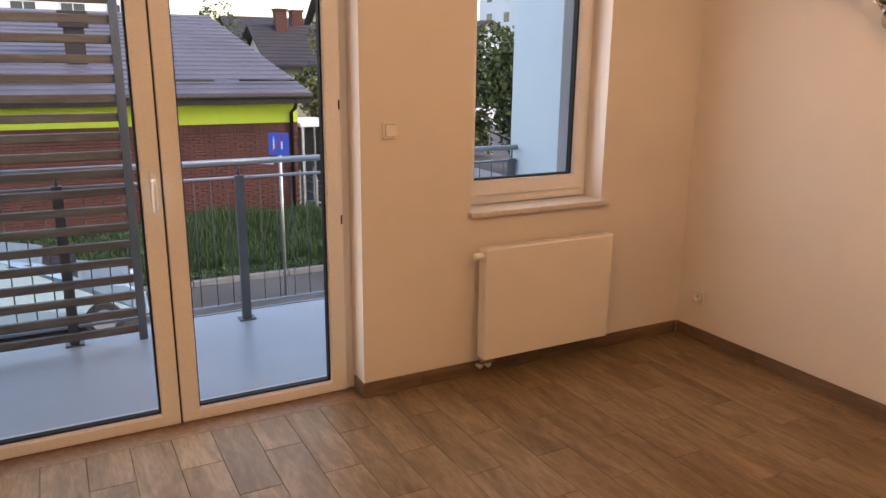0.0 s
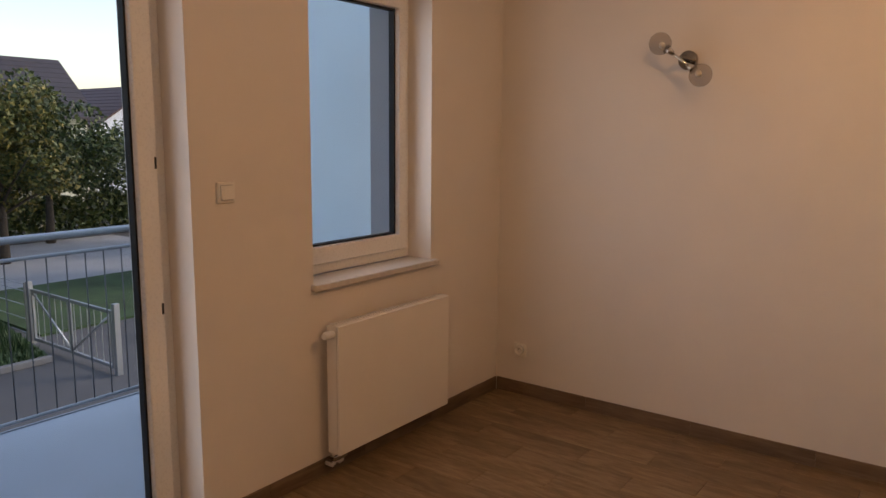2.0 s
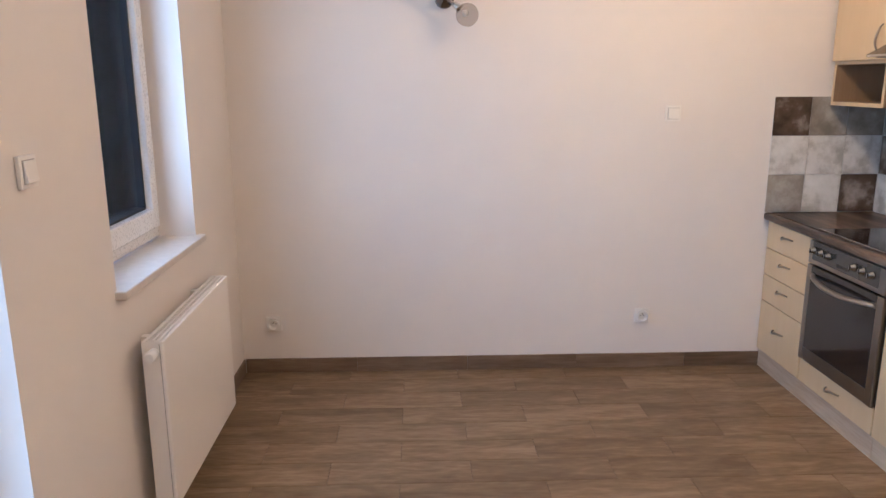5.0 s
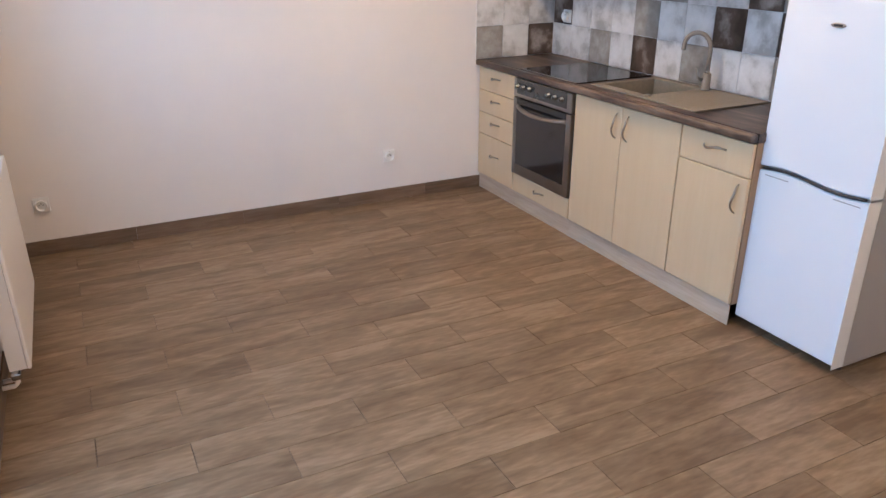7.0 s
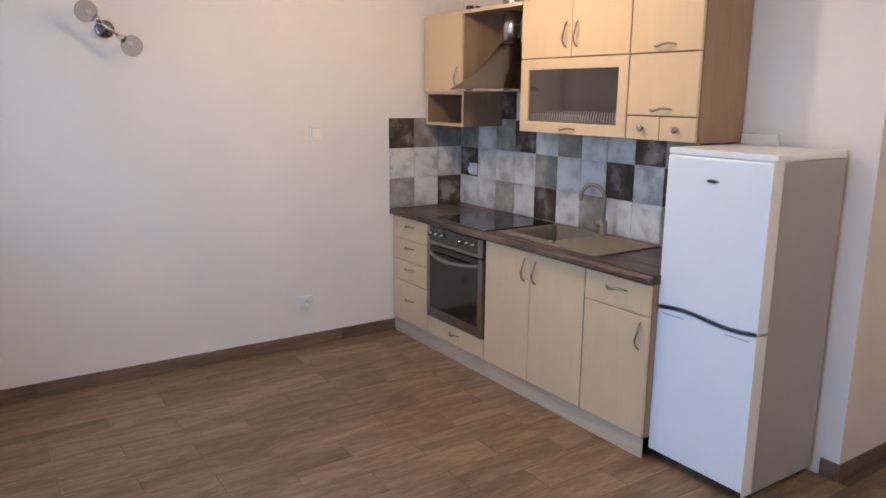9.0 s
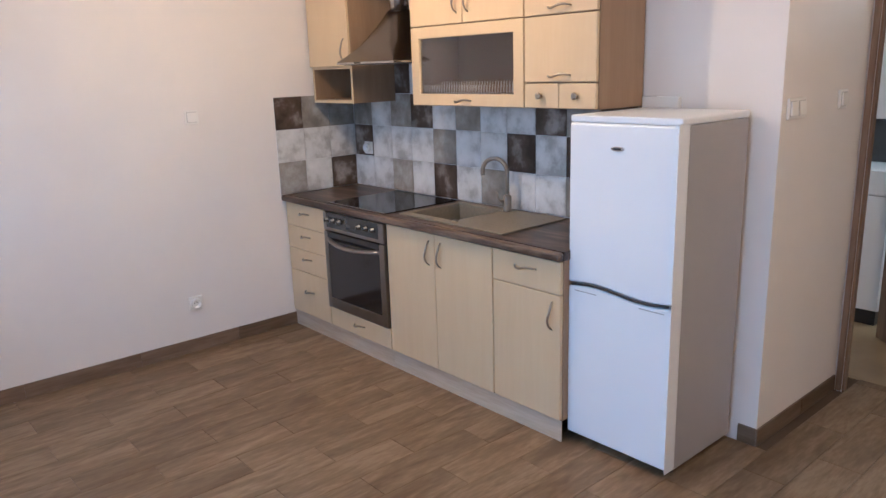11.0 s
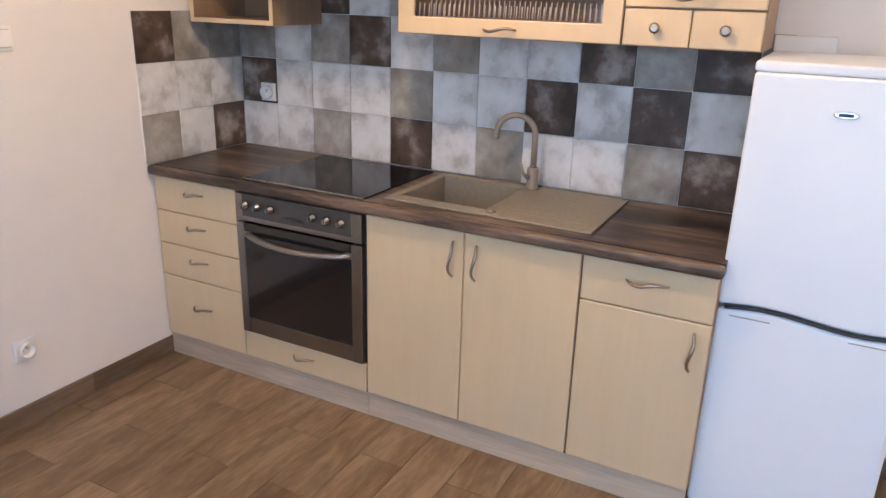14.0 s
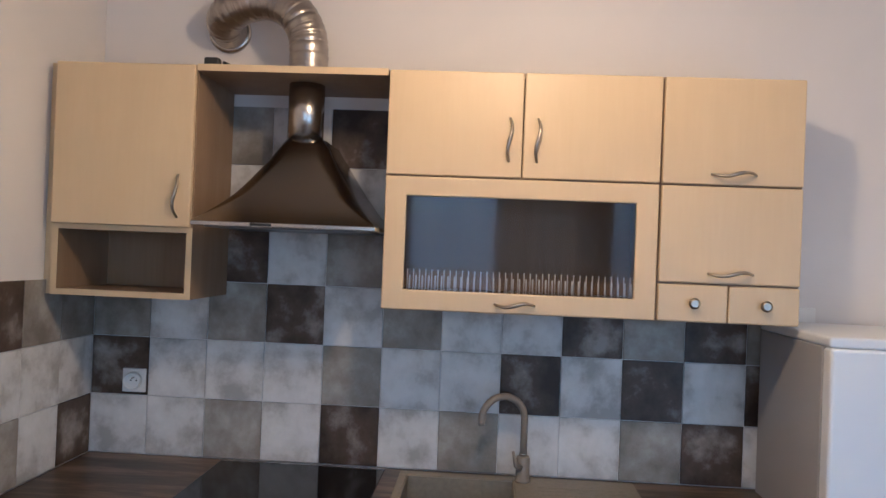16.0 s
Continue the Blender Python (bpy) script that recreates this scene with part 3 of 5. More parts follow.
duct = thing("flexible_duct", "bare ribbed aluminium duct that bends from the hood into the wall", "duct")
way = [Vector(p) for p in ((DX, DYY, 2.06), (DX, DYY, 2.1205), (DX, DYY, 2.21), (-0.183, DYY + 0.012, 2.270), (-0.178, DYY + 0.048, 2.325), (-0.170, DYY + 0.102, 2.360), (-0.160, DYY + 0.162, 2.372),
                           (-0.145, DYY + 0.225, 2.364), (-0.122, DYY + 0.278, 2.344), (-0.085, DYY + 0.310, 2.326), (-0.040, DYY + 0.318, 2.316), (-0.0005, DYY + 0.319, 2.313), (0.04, DYY + 0.319, 2.312))]
pts, rad = [], []
for k in range(1, len(way) - 2):
    a, b, c, d = way[k - 1:k + 3]
    for i in range(22):
        q = i / 22
        pts.append(0.5 * ((2 * b) + (c - a) * q + (2 * a - 5 * b + 4 * c - d) * q * q + (3 * b - a - 3 * c + d) * q ** 3))
for i in range(len(pts)):
    rad.append(0.0605 + 0.0007 * math.sin(i * 0.9) - (0.0022 if i % 9 == 0 else 0.0))
part("hose", tube(pts, rad, 26, False), plain("duct_foil", (0.40, 0.365, 0.33), 0.30, 1.0, vary=0.1, scale=30, fine=40), duct)
part("wall_collar", lathe([(0.072, 0.0), (0.072, -0.012), (0.060, -0.014)], (-0.001, pts[-1][1], pts[-1][2]), "X", 28), steel, duct)

cb = thing("cable", "short black cable lying on top of the wall cabinets", "cable")
part("lead", tube([(-0.30, -0.50, 2.126), (-0.29, -0.53, 2.128), (-0.27, -0.52, 2.142), (-0.25, -0.56, 2.127), (-0.22, -0.60, 2.127), (-0.16, -0.64, 2.127)], 0.006, 8), dark_plastic, cb)
part("plug", box((-0.325, -0.525, 2.1205), (-0.295, -0.480, 2.145), 0.005), dark_plastic, cb)

# fridge
fg = thing("fridge_freezer", "white fridge-freezer with two closed doors and a wavy handle groove", "fridge")
FY0, FY1, FT = -2.731, -2.240, 1.411
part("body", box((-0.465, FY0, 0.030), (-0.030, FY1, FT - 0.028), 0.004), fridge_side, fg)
part("top", box((-0.514, FY0 - 0.002, FT - 0.028), (-0.028, FY1 + 0.002, FT), 0.008, 3), fridge_white, fg)


def wavy_door(z0, z1, name):
    """A door whose meeting edge runs in a shallow wave along y."""
    bm = bmesh.new()
    ny = 24
    rows = []
    for i in range(ny + 1):
        y = FY0 + (FY1 - FY0) * i / ny
        s = 1 - i / ny
        w = 0.010 * math.sin(2 * math.pi * s)
        a = z0 + (w if name == "fridge_door" else 0)
        b = z1 + (w if name == "freezer_door" else 0)
        rows.append([bm.verts.new(c) for c in ((-0.520, y, a), (-0.468, y, a), (-0.468, y, b), (-0.520, y, b))])
    for p, q in zip(rows, rows[1:]):
        for k in range(4):
            bm.faces.new((p[k], p[(k + 1) % 4], q[(k + 1) % 4], q[k]))
    bm.faces.new(rows[0]), bm.faces.new(rows[-1])
    bm.normal_update()
    es = [e for e in bm.edges if len(e.link_faces) == 2 and e.link_faces[0].normal.dot(e.link_faces[1].normal) < 0.5]
    bmesh.ops.bevel(bm, geom=es, offset=0.010, segments=4, profile=0.5, affect="EDGES")
    return part(name, bm, fridge_white, fg)


d1 = wavy_door(0.7255, FT - 0.029, "fridge_door")
d2 = wavy_door(0.045, 0.7115, "freezer_door")
pts = [(-0.519, FY1 - 0.02 - (FY1 - FY0 - 0.04) * i / 20, 0.7185 + 0.010 * math.sin(2 * math.pi * i / 20)) for i in range(21)]
part("handle_groove", tube(pts, 0.0052, 8), dark_plastic, fg, "dark wavy gap between the doors")
for y, z in ((-2.33, 0.708), (-2.64, 0.698)):
    part("grip", box((-0.5215, y - 0.055, z - 0.014), (-0.5195, y + 0.055, z - 0.010), 0.0008, 1), fridge_side, fg)
bm = lathe([(0.03, 0.0), (0.03, -0.003), (0.026, -0.004)], (0, 0, 0), "X", 24)
for v in bm.verts:
    v.co.z *= 0.30
    v.co += Vector((-0.5205, -2.470, 1.290))
part("badge", bm, chrome, fg, "small oval maker's badge")
bm = boxes(((-0.5255, -2.487, 1.286), (-0.5245, -2.453, 1.294)))
part("badge_bar", bm, dark_plastic, fg)
for y in (FY0 + 0.04, FY1 - 0.04):
    for x in (-0.43, -0.07):
        part("foot", lathe([(0.018, 0), (0.018, 0.008), (0.008, 0.010), (0.008, 0.032)], (x, y, 0)), dark_plastic, fg)

tr = thing("cable_box", "small white wall box on the wall above the fridge", "cable box")
part("box_cover", box((-0.022, -2.415, 1.408), (-0.0005, -2.236, 1.458), 0.003), plastic_white, tr)

# ---- sockets and switches ----


def wall_plate(name, at, normal, kind, label):
    """A switch or socket on a wall. Built facing -y, then turned."""
    ob = thing(name, label, "switch" if "switch" in name else "socket", at=at, turn={"-y": 0, "+x": 90, "-x": -90}[normal])
    w = 0.148 if kind == "double" else 0.080
    part("frame", box((-w / 2, -0.012, -0.040), (w / 2, -0.0005, 0.040), 0.003, 2), plastic_white, ob)
    if kind == "socket":
        part("face", lathe([(0.030, -0.0125), (0.029, -0.034), (0.0235, -0.034), (0.0215, -0.0128)], (0, 0, 0), "Y", 24), plastic_white, ob)
        bm = bmesh.new()
        for x in (-0.0095, 0.0095):
            add_lathe(bm, [(0.0028, -0.0122), (0.0028, -0.0135)], (x, 0, 0), "Y", 10)
        part("pin_hole", bm, dark_plastic, ob)
        part("earth_pin", lathe([(0.003, -0.010), (0.003, -0.026), (0.001, -0.028)], (0, 0, 0.010), "Y", 10), steel, ob)
    else:
        n = 2 if kind == "double" else 1
        for k in range(n):
            cx = 0 if n == 1 else (-0.036 + 0.072 * k)
            rk = box((cx - 0.027, -0.020, -0.027), (cx + 0.027, -0.0125, 0.027), 0.002, 2)
            for v in rk.verts:
                if v.co.y < -0.016:
                    v.co.y += 0.10 * v.co.z
            # grey plate that draws the shadow outline around the rocker
            part("rocker_shade", box((cx - 0.029, -0.0128, -0.029), (cx + 0.029, -0.0118, 0.029)), fridge_side, ob)
            part("rocker", rk, plastic_white, ob)
    return ob


wall_plate("light_switch", (WX, -1.980, 1.336), "+x", "single", "single white light switch on the pier beside the balcony door")
wall_plate("light_switch", (-1.122, 0, 1.378), "-y", "single", "single white light switch high on the bare wall beside the kitchen")
wall_plate("wall_socket", (-1.221, 0, 0.298), "-y", "socket", "white wall socket near the floor beside the kitchen")
wall_plate("wall_socket", (-3.208, 0, 0.280), "-y", "socket", "white wall socket near the floor in the corner by the radiator")
wall_plate("wall_socket", (-0.006, -0.160, 1.112), "-x", "socket", "white wall socket on a dark backsplash tile")
wall_plate("light_switch", (0.113, -2.84, 1.412), "-y", "double", "double white light switch on the return wall")
wall_plate("light_switch", (0.560, -2.84, 1.426), "-y", "single", "single white light switch beside the bathroom door")

# ---- wall lamp ----
wl = thing("wall_lamp", "chrome wall lamp with two clear glass globes, unlit", "wall lamp")
part("wall_plate", lathe([(0.047, 0.0), (0.047, -0.020), (0.042, -0.028), (0.02, -0.030), (0.012, -0.13)], (-2.292, -0.0005, 1.934), "Y", 28), plain("lamp_chrome", (0.32, 0.31, 0.30), 0.15, 1.0), wl)
A, B = Vector((-2.352, -0.135, 1.976)), Vector((-2.230, -0.135, 1.882))
part("arm", tube([A, B], 0.007, 10), chrome, wl)
for P, s in ((A, -1), (B, 1)):
    dirn = (B - A).normalized() * s
    part("socket_cup", tube([P - dirn * 0.03, P + dirn * 0.012], [0.012, 0.022], 14), chrome, wl)
    bm = bmesh.new()
    bmesh.ops.create_uvsphere(bm, u_segments=24, v_segments=14, radius=0.054)
    for f in bm.faces:
        f.smooth = True
    for v in bm.verts:
        v.co += P + dirn * 0.052
    part("globe", bm, bulb_glass, wl, "clear glass globe")
    bm = bmesh.new()
    bmesh.ops.create_uvsphere(bm, u_segments=14, v_segments=10, radius=0.016)
    for f in bm.faces:
        f.smooth = True
    for v in bm.verts:
        v.co += P + dirn * 0.040
    part("bulb", bm, plastic_white, wl)

# ---- radiator ----
rd = thing("radiator", "flat white panel radiator with a grille top under the window", "radiator")
RX0, RX1, RY0, RY1, RZ0, RZ1 = -3.335, -3.262, -1.500, -0.672, 0.125, 0.728
part("front_panel", box((RX1 - 0.014, RY0, RZ0), (RX1, RY1, RZ1 - 0.003), 0.005, 3), enamel, rd)
part("back_panel", box((RX0, RY0 + 0.006, RZ0 + 0.01), (RX0 + 0.012, RY1 - 0.006, RZ1 - 0.006), 0.003), enamel, rd)
for y0, y1 in ((RY0, RY0 + 0.003), (RY1 - 0.003, RY1)):
    part("side_cover", box((RX0 + 0.002, y0, RZ0 + 0.004), (RX1 - 0.0145, y1, RZ1 - 0.004)), enamel, rd)
bm = boxes(((RX0 + 0.013, RY0 + 0.004, RZ1 - 0.010), (RX0 + 0.018, RY1 - 0.004, RZ1)), ((RX1 - 0.020, RY0 + 0.004, RZ1 - 0.010), (RX1 - 0.0145, RY1 - 0.004, RZ1)))
n = 46
for k in range(n + 1):
    y = RY0 + 0.004 + (RY1 - RY0 - 0.012) * k / n
    add_box(bm, (RX0 + 0.018, y, RZ1 - 0.009), (RX1 - 0.020, y + 0.0045, RZ1 - 0.001))
add_box(bm, ((RX0 + RX1) / 2 - 0.002, RY0 + 0.006, RZ1 - 0.008), ((RX0 + RX1) / 2 + 0.002, RY1 - 0.006, RZ1 - 0.0005))
part("grille", bm, enamel, rd, "slotted top grille")
# near-black block that puts the shade between the panels under the grille
part("shade_core", box((RX0 + 0.016, RY0 + 0.01, RZ0 + 0.03), (RX1 - 0.018, RY1 - 0.01, RZ1 - 0.016)), dark_plastic, rd)
part("thermostat", lathe([(0.012, 0.0), (0.017, -0.008), (0.019, -0.045), (0.015, -0.060)], (-3.290, RY0 - 0.0005, 0.690), "Y", 18), plastic_white, rd)
bm = tube([(-3.318, RY0 + 0.02, 0.118), (-3.318, RY0 + 0.02, 0.070), (-3.330, RY0 + 0.02, 0.058), (-3.379, RY0 + 0.02, 0.058)], 0.009, 10)
add_tube(bm, [(-3.318, RY0 + 0.07, 0.118), (-3.318, RY0 + 0.07, 0.070), (-3.330, RY0 + 0.07, 0.058), (-3.379, RY0 + 0.07, 0.058)], 0.009, 10)
part("pipes", bm, enamel, rd)
part("valve", box((-3.335, RY0 + 0.005, 0.085), (-3.300, RY0 + 0.090, 0.112), 0.006), chrome, rd)
for y in (RY0 + 0.12, RY1 - 0.15):
    part("bracket", box((WX + 0.0005, y, 0.16), (RX0 - 0.0005, y + 0.03, 0.70)), enamel, rd)

# ---- window ----
GX = -3.563
wd = tagged(new("window_1"), label="white plastic window with a trickle vent, closed", kind="structure")
part("window_frame", frame_ring(VY0, VY1, 0.908, VTOP, GX - 0.045, GX + 0.030, 0.050, 0.060, 0.045), pvc, wd)
sash = part("sash", frame_ring(VY0 + 0.034, VY1 - 0.034, 0.955, VTOP - 0.036, GX - 0.025, GX + 0.050, 0.062, 0.082, 0.080, 0.006), pvc, wd)
part("gasket", frame_ring(VY0 + 0.095, VY1 - 0.095, 1.036, VTOP - 0.115, GX - 0.016, GX + 0.020, 0.010, bevel=0), rubber, sash)
part("pane", box((GX - 0.006, VY0 + 0.097, 1.038), (GX + 0.006, VY1 - 0.097, VTOP - 0.117)), pane_glass, sash).visible_shadow = False
part("trickle_vent", boxes(((GX + 0.0505, VY0 + 0.28, 2.236), (GX + 0.060, VY1 - 0.24, 2.246)), ((GX + 0.0505, VY0 + 0.28, 2.250), (GX + 0.062, VY1 - 0.24, 2.258)), bevel=0.002), pvc, sash)
sl = setting("window_sill", box((-3.530, -1.545, 0.876), (-3.345, -0.645, 0.906), 0.006, 3), sill_stone, "speckled grey stone sill with a rounded front")
setting("outer_sill", box((-3.86, VY0, 0.876), (GX - 0.046, VY1, 0.892)), galvanised)

# ---- balcony door ----
bd = tagged(new("door_1"), label="white plastic double balcony door, closed, with full-height glass", kind="structure")
FB = -0.030
part("door_frame", frame_ring(DY0, DY1, FB, DTOP, GX - 0.045, GX + 0.030, 0.055, 0.035, 0.060), pvc, bd)
SPLIT = -2.990
part("meeting_seal", box((GX - 0.020, SPLIT - 0.0045, 0.002), (GX + 0.040, SPLIT + 0.0045, DTOP - 0.047)), rubber, bd)
for y0, y1 in ((SPLIT + 0.004, DY1 - 0.040), (DY0 + 0.040, SPLIT - 0.004)):
    s = part("sash", frame_ring(y0, y1, 0.0, DTOP - 0.045, GX - 0.025, GX + 0.050, 0.080, 0.056, 0.088, 0.006), pvc, bd)
    part("gasket", frame_ring(y0 + 0.078, y1 - 0.078, 0.054, DTOP - 0.131, GX - 0.016, GX + 0.020, 0.010, bevel=0), rubber, s)
    part("pane", box((GX - 0.006, y0 + 0.080, 0.056), (GX + 0.006, y1 - 0.080, DTOP - 0.133)), pane_glass, s).visible_shadow = False
    if y0 > SPLIT:
        for z, nm in ((0.90, ""), (1.45, "")):
            part("latch_cover", box((GX + 0.0505, y1 - 0.016, z - 0.022), (GX + 0.054, y1 - 0.008, z + 0.022), 0.001, 1), dark_plastic, s)
    else:
        bm = box((GX + 0.0505, y1 - 0.046, 1.03), (GX + 0.062, y1 - 0.018, 1.19), 0.004)
        add_tube(bm, [(GX + 0.06, y1 - 0.032, 1.145), (GX + 0.100, y1 - 0.032, 1.145), (GX + 0.103, y1 - 0.032, 1.130), (GX + 0.103, y1 - 0.034, 1.015)], 0.009, 10)
        part("door_handle", bm, pvc, s)
setting("threshold", box((GX + 0.031, DY0, -0.029), (WX, DY1, -0.001)), jamb_wood)

# ---- curtain rod ----
cr = thing("curtain_rod", "dark wooden curtain rod with a turned finial above the window", "curtain rod")
part("rod", tube([(-3.300, -0.57, 2.388), (-3.300, -2.05, 2.388)], 0.011, 12), wood_brown, cr)
part("finial", lathe([(0.010, 0.0), (0.017, 0.010), (0.011, 0.022), (0.020, 0.045), (0.024, 0.062), (0.018, 0.075)], (-3.300, -0.575, 2.388), "Y", 16), wood_brown, cr)
part("finial", lathe([(0.010, 0.0), (0.017, -0.010), (0.011, -0.022), (0.020, -0.045), (0.024, -0.062), (0.018, -0.075)], (-3.300, -2.045, 2.388), "Y", 16), wood_brown, cr)
for y in (-0.650, -1.30, -1.96):
    bm = tube([(WX + 0.0005, y, 2.388), (-3.300, y, 2.388)], 0.006, 8)
    add_box(bm, (WX + 0.0005, y - 0.010, 2.350), (WX + 0.008, y + 0.010, 2.415), 0.002)
    add_tube(bm, [(-3.300, y - 0.006, 2.388), (-3.300, y + 0.006, 2.388)], 0.016, 12)
    part("bracket", bm, wood_brown, cr)

# ---- bathroom door and what shows through it ----
dd = tagged(new("door_2"), label="dark oak door casing of the lit bathroom, open", kind="structure")
part("casing", boxes(((HX - 0.014, BD1, 0.0), (HX, BD1 + 0.027, 2.12)), ((HX - 0.014, BD0 - 0.075, 0.0), (HX, BD0, 2.12)), ((HX - 0.014, BD0, 2.045), (HX, BD1, 2.12)), bevel=0.003), jamb_wood, dd)
part("jamb", boxes(((HX, BD1 - 0.012, 0.0), (HX + 0.035, BD1 - 0.001, 2.058)), ((HX, BD0 + 0.001, 0.0), (HX + 0.035, BD0 + 0.018, 2.058)), ((HX, BD0 + 0.018, 2.036), (HX + 0.035, BD1 - 0.012, 2.058))), jamb_wood, dd)

bc = thing("bathroom_cabinet", "tall glossy white bathroom cabinet with an open middle niche", "cabinet")
CXB, CYB = 1.86, -2.425
part("body", boxes(((CXB, CYB - 0.25, 0.10), (CXB + 0.40, CYB, 0.95)), ((CXB, CYB - 0.25, 1.245), (CXB + 0.40, CYB, 2.15)), ((CXB + 0.385, CYB - 0.25, 0.95), (CXB + 0.40, CYB, 1.245)), bevel=0.003), fridge_white, bc)
part("foot_base", box((CXB + 0.03, CYB - 0.23, 0.0), (CXB + 0.38, CYB - 0.02, 0.10)), dark_plastic, bc)
part("door", box((CXB - 0.018, CYB - 0.249, 0.105), (CXB - 0.001, CYB - 0.001, 0.80), 0.002), fridge_white, bc)
part("drawer", box((CXB - 0.018, CYB - 0.249, 0.806), (CXB - 0.001, CYB - 0.001, 0.948), 0.002), fridge_white, bc)
part("door", box((CXB - 0.018, CYB - 0.249, 1.247), (CXB - 0.001, CYB - 0.001, 2.148), 0.002), fridge_white, bc)

part("niche_back", box((CXB + 0.375, CYB - 0.249, 0.951), (CXB + 0.3845, CYB - 0.001, 1.244)), painted_grey, bc)
lf = thing("door_leaf", "brown wood-grain bathroom door standing open inside the lit bathroom", "door", at=(1.675, -2.735, 0), turn=49)
part("leaf", box((-0.80, -0.04, 0.008), (0, 0, 2.02), 0.003), jamb_wood, lf)
part("door_handle", tube([(-0.06, 0.001, 1.05), (-0.06, 0.045, 1.05), (-0.17, 0.050, 1.05)], 0.009, 8), handle_metal, lf)

# ---- balcony ----
setting("balcony_slab", box((-5.34, -6.4, -0.34), (WOUT, -0.076, -0.118), 0.004), balcony_tile, "pale smooth balcony floor with a dark edge trim")
setting("balcony_edge", box((-5.352, -6.4, -0.345), (-5.341, -0.076, -0.112)), galvanised)
setting("partition_wall", box((-5.24, -0.075, -0.34), (WOUT, 0.11, 3.3)), partition_mat, "white rendered side wall of the balcony")
rl = thing("balcony_railing", "galvanised steel balcony railing with a round handrail and thin upright bars", "railing")
RX = -5.150
part("handrail", tube([(RX, -6.3, 0.990), (RX, -0.077, 0.990)], 0.021, 12), galvanised, rl)
part("upper_rail", tube([(RX, -6.3, 0.885), (RX, -0.077, 0.885)], 0.011, 8), galvanised, rl)
part("lower_rail", tube([(RX, -6.3, 0.000), (RX, -0.077, 0.000)], 0.011, 8), galvanised, rl)
for k in range(6):
    y = -0.12 - 1.09 * k
    bm = box((RX - 0.020, y - 0.030, -0.118), (RX + 0.020, y + 0.030, 0.900), 0.004)
    add_tube(bm, [(RX, y, 0.895), (RX, y, 0.975)], 0.007, 8)
    add_box(bm, (RX - 0.045, y - 0.055, -0.1178), (RX + 0.045, y + 0.055, -0.108))
    part("post", bm, painted_grey, rl)
bar = bmesh.new()
add_tube(bar, [(0, 0, 0), (0, 0, 0.885)], 0.004, 6)
first = part("upright_bar", bar, painted_grey, rl)
first.location = (RX, -0.20, 0.0)
k = 1
while -0.20 - 0.109 * k > -6.2:
    ob = first.copy()
    scene.collection.objects.link(ob)
    ob.location = (RX, -0.20 - 0.109 * k, 0.0)
    k += 1

ss = thing("slat_screen", "brown slatted privacy screen in a dark frame on the balcony", "screen")
part("upright", box((-5.095, -3.015, -0.118), (-5.045, -2.965, 3.0), 0.003), painted_grey, ss)
part("upright", box((-5.095, -4.62, -0.118), (-5.045, -4.57, 3.0), 0.003), painted_grey, ss)
part("upright", box((-5.095, -6.22, -0.118), (-5.045, -6.17, 3.0), 0.003), painted_grey, ss)
for k in range(27):
    z = -0.0425 + 0.1125 * k
    for y0, y1 in ((-4.569, -3.016), (-6.169, -4.621)):
        part("slat", box((-5.092, y0, z - 0.025), (-5.058, y1, z + 0.025), 0.004, 1), slat_wood, ss)

# ---- outdoors ----
GZ = -2.9
asphalt = plain("asphalt", (0.085, 0.083, 0.082), 0.85, vary=0.25, scale=0.5, fine=30, relief=0.004)
brick_mat = plain("brick_face", (0.10, 0.032, 0.024), 0.8, vary=0.2, scale=3, fine=40)
mortar = plain("mortar", (0.13, 0.10, 0.09), 0.9)
lime = plain("lime_render", (0.52, 0.64, 0.06), 0.85, vary=0.05)
cream = plain("cream_render", (0.62, 0.58, 0.42), 0.85, vary=0.05)
grey_wall = plain("grey_render", (0.50, 0.52, 0.55), 0.85, vary=0.05)
roof_tile = plain("roof_tile", (0.115, 0.105, 0.135), 0.42, vary=0.15, scale=0.8, fine=20)
roof_dark = plain("roof_dark", (0.045, 0.035, 0.036), 0.6, vary=0.2, scale=0.8)
fascia = plain("dark_fascia", (0.022, 0.014, 0.012), 0.6)
dark_pane = plain("dark_pane", (0.03, 0.04, 0.05), 0.12)
kerb_mat = plain("kerb_stone", (0.17, 0.165, 0.16), 0.85)
bark = plain("bark", (0.06, 0.045, 0.032), 0.9, vary=0.3, scale=12, fine=60, relief=0.004)
lawn_mat = plain("lawn_soil", (0.036, 0.070, 0.022), 0.95, vary=0.3, scale=1.5, fine=30)


def leafy(name, a, b, c):
    m, nd, ln, p = nodes_of(name)
    geo = nd.new("ShaderNodeNewGeometry")
    r = ramp(nd, [(0.1, a), (0.55, b), (0.95, c)])
    ln.new(geo.outputs["Random Per Island"], r.inputs[0])
    ln.new(r.outputs[0], p.inputs["Base Color"])
    p.inputs["Roughness"].default_value = 0.6
    return m


leaves_green = leafy("leaves_green", (0.022, 0.040, 0.012), (0.055, 0.090, 0.022), (0.14, 0.15, 0.035))
leaves_yellow = leafy("leaves_turning", (0.035, 0.050, 0.012), (0.10, 0.115, 0.025), (0.26, 0.20, 0.04))
grass_mat = leafy("grass_blades", (0.030, 0.062, 0.020), (0.042, 0.085, 0.026), (0.062, 0.105, 0.036))

tagged(part("ground", box((-900, -900, GZ - 0.3), (900, 900, GZ)), asphalt), kind="structure", label="worn grey asphalt yard")


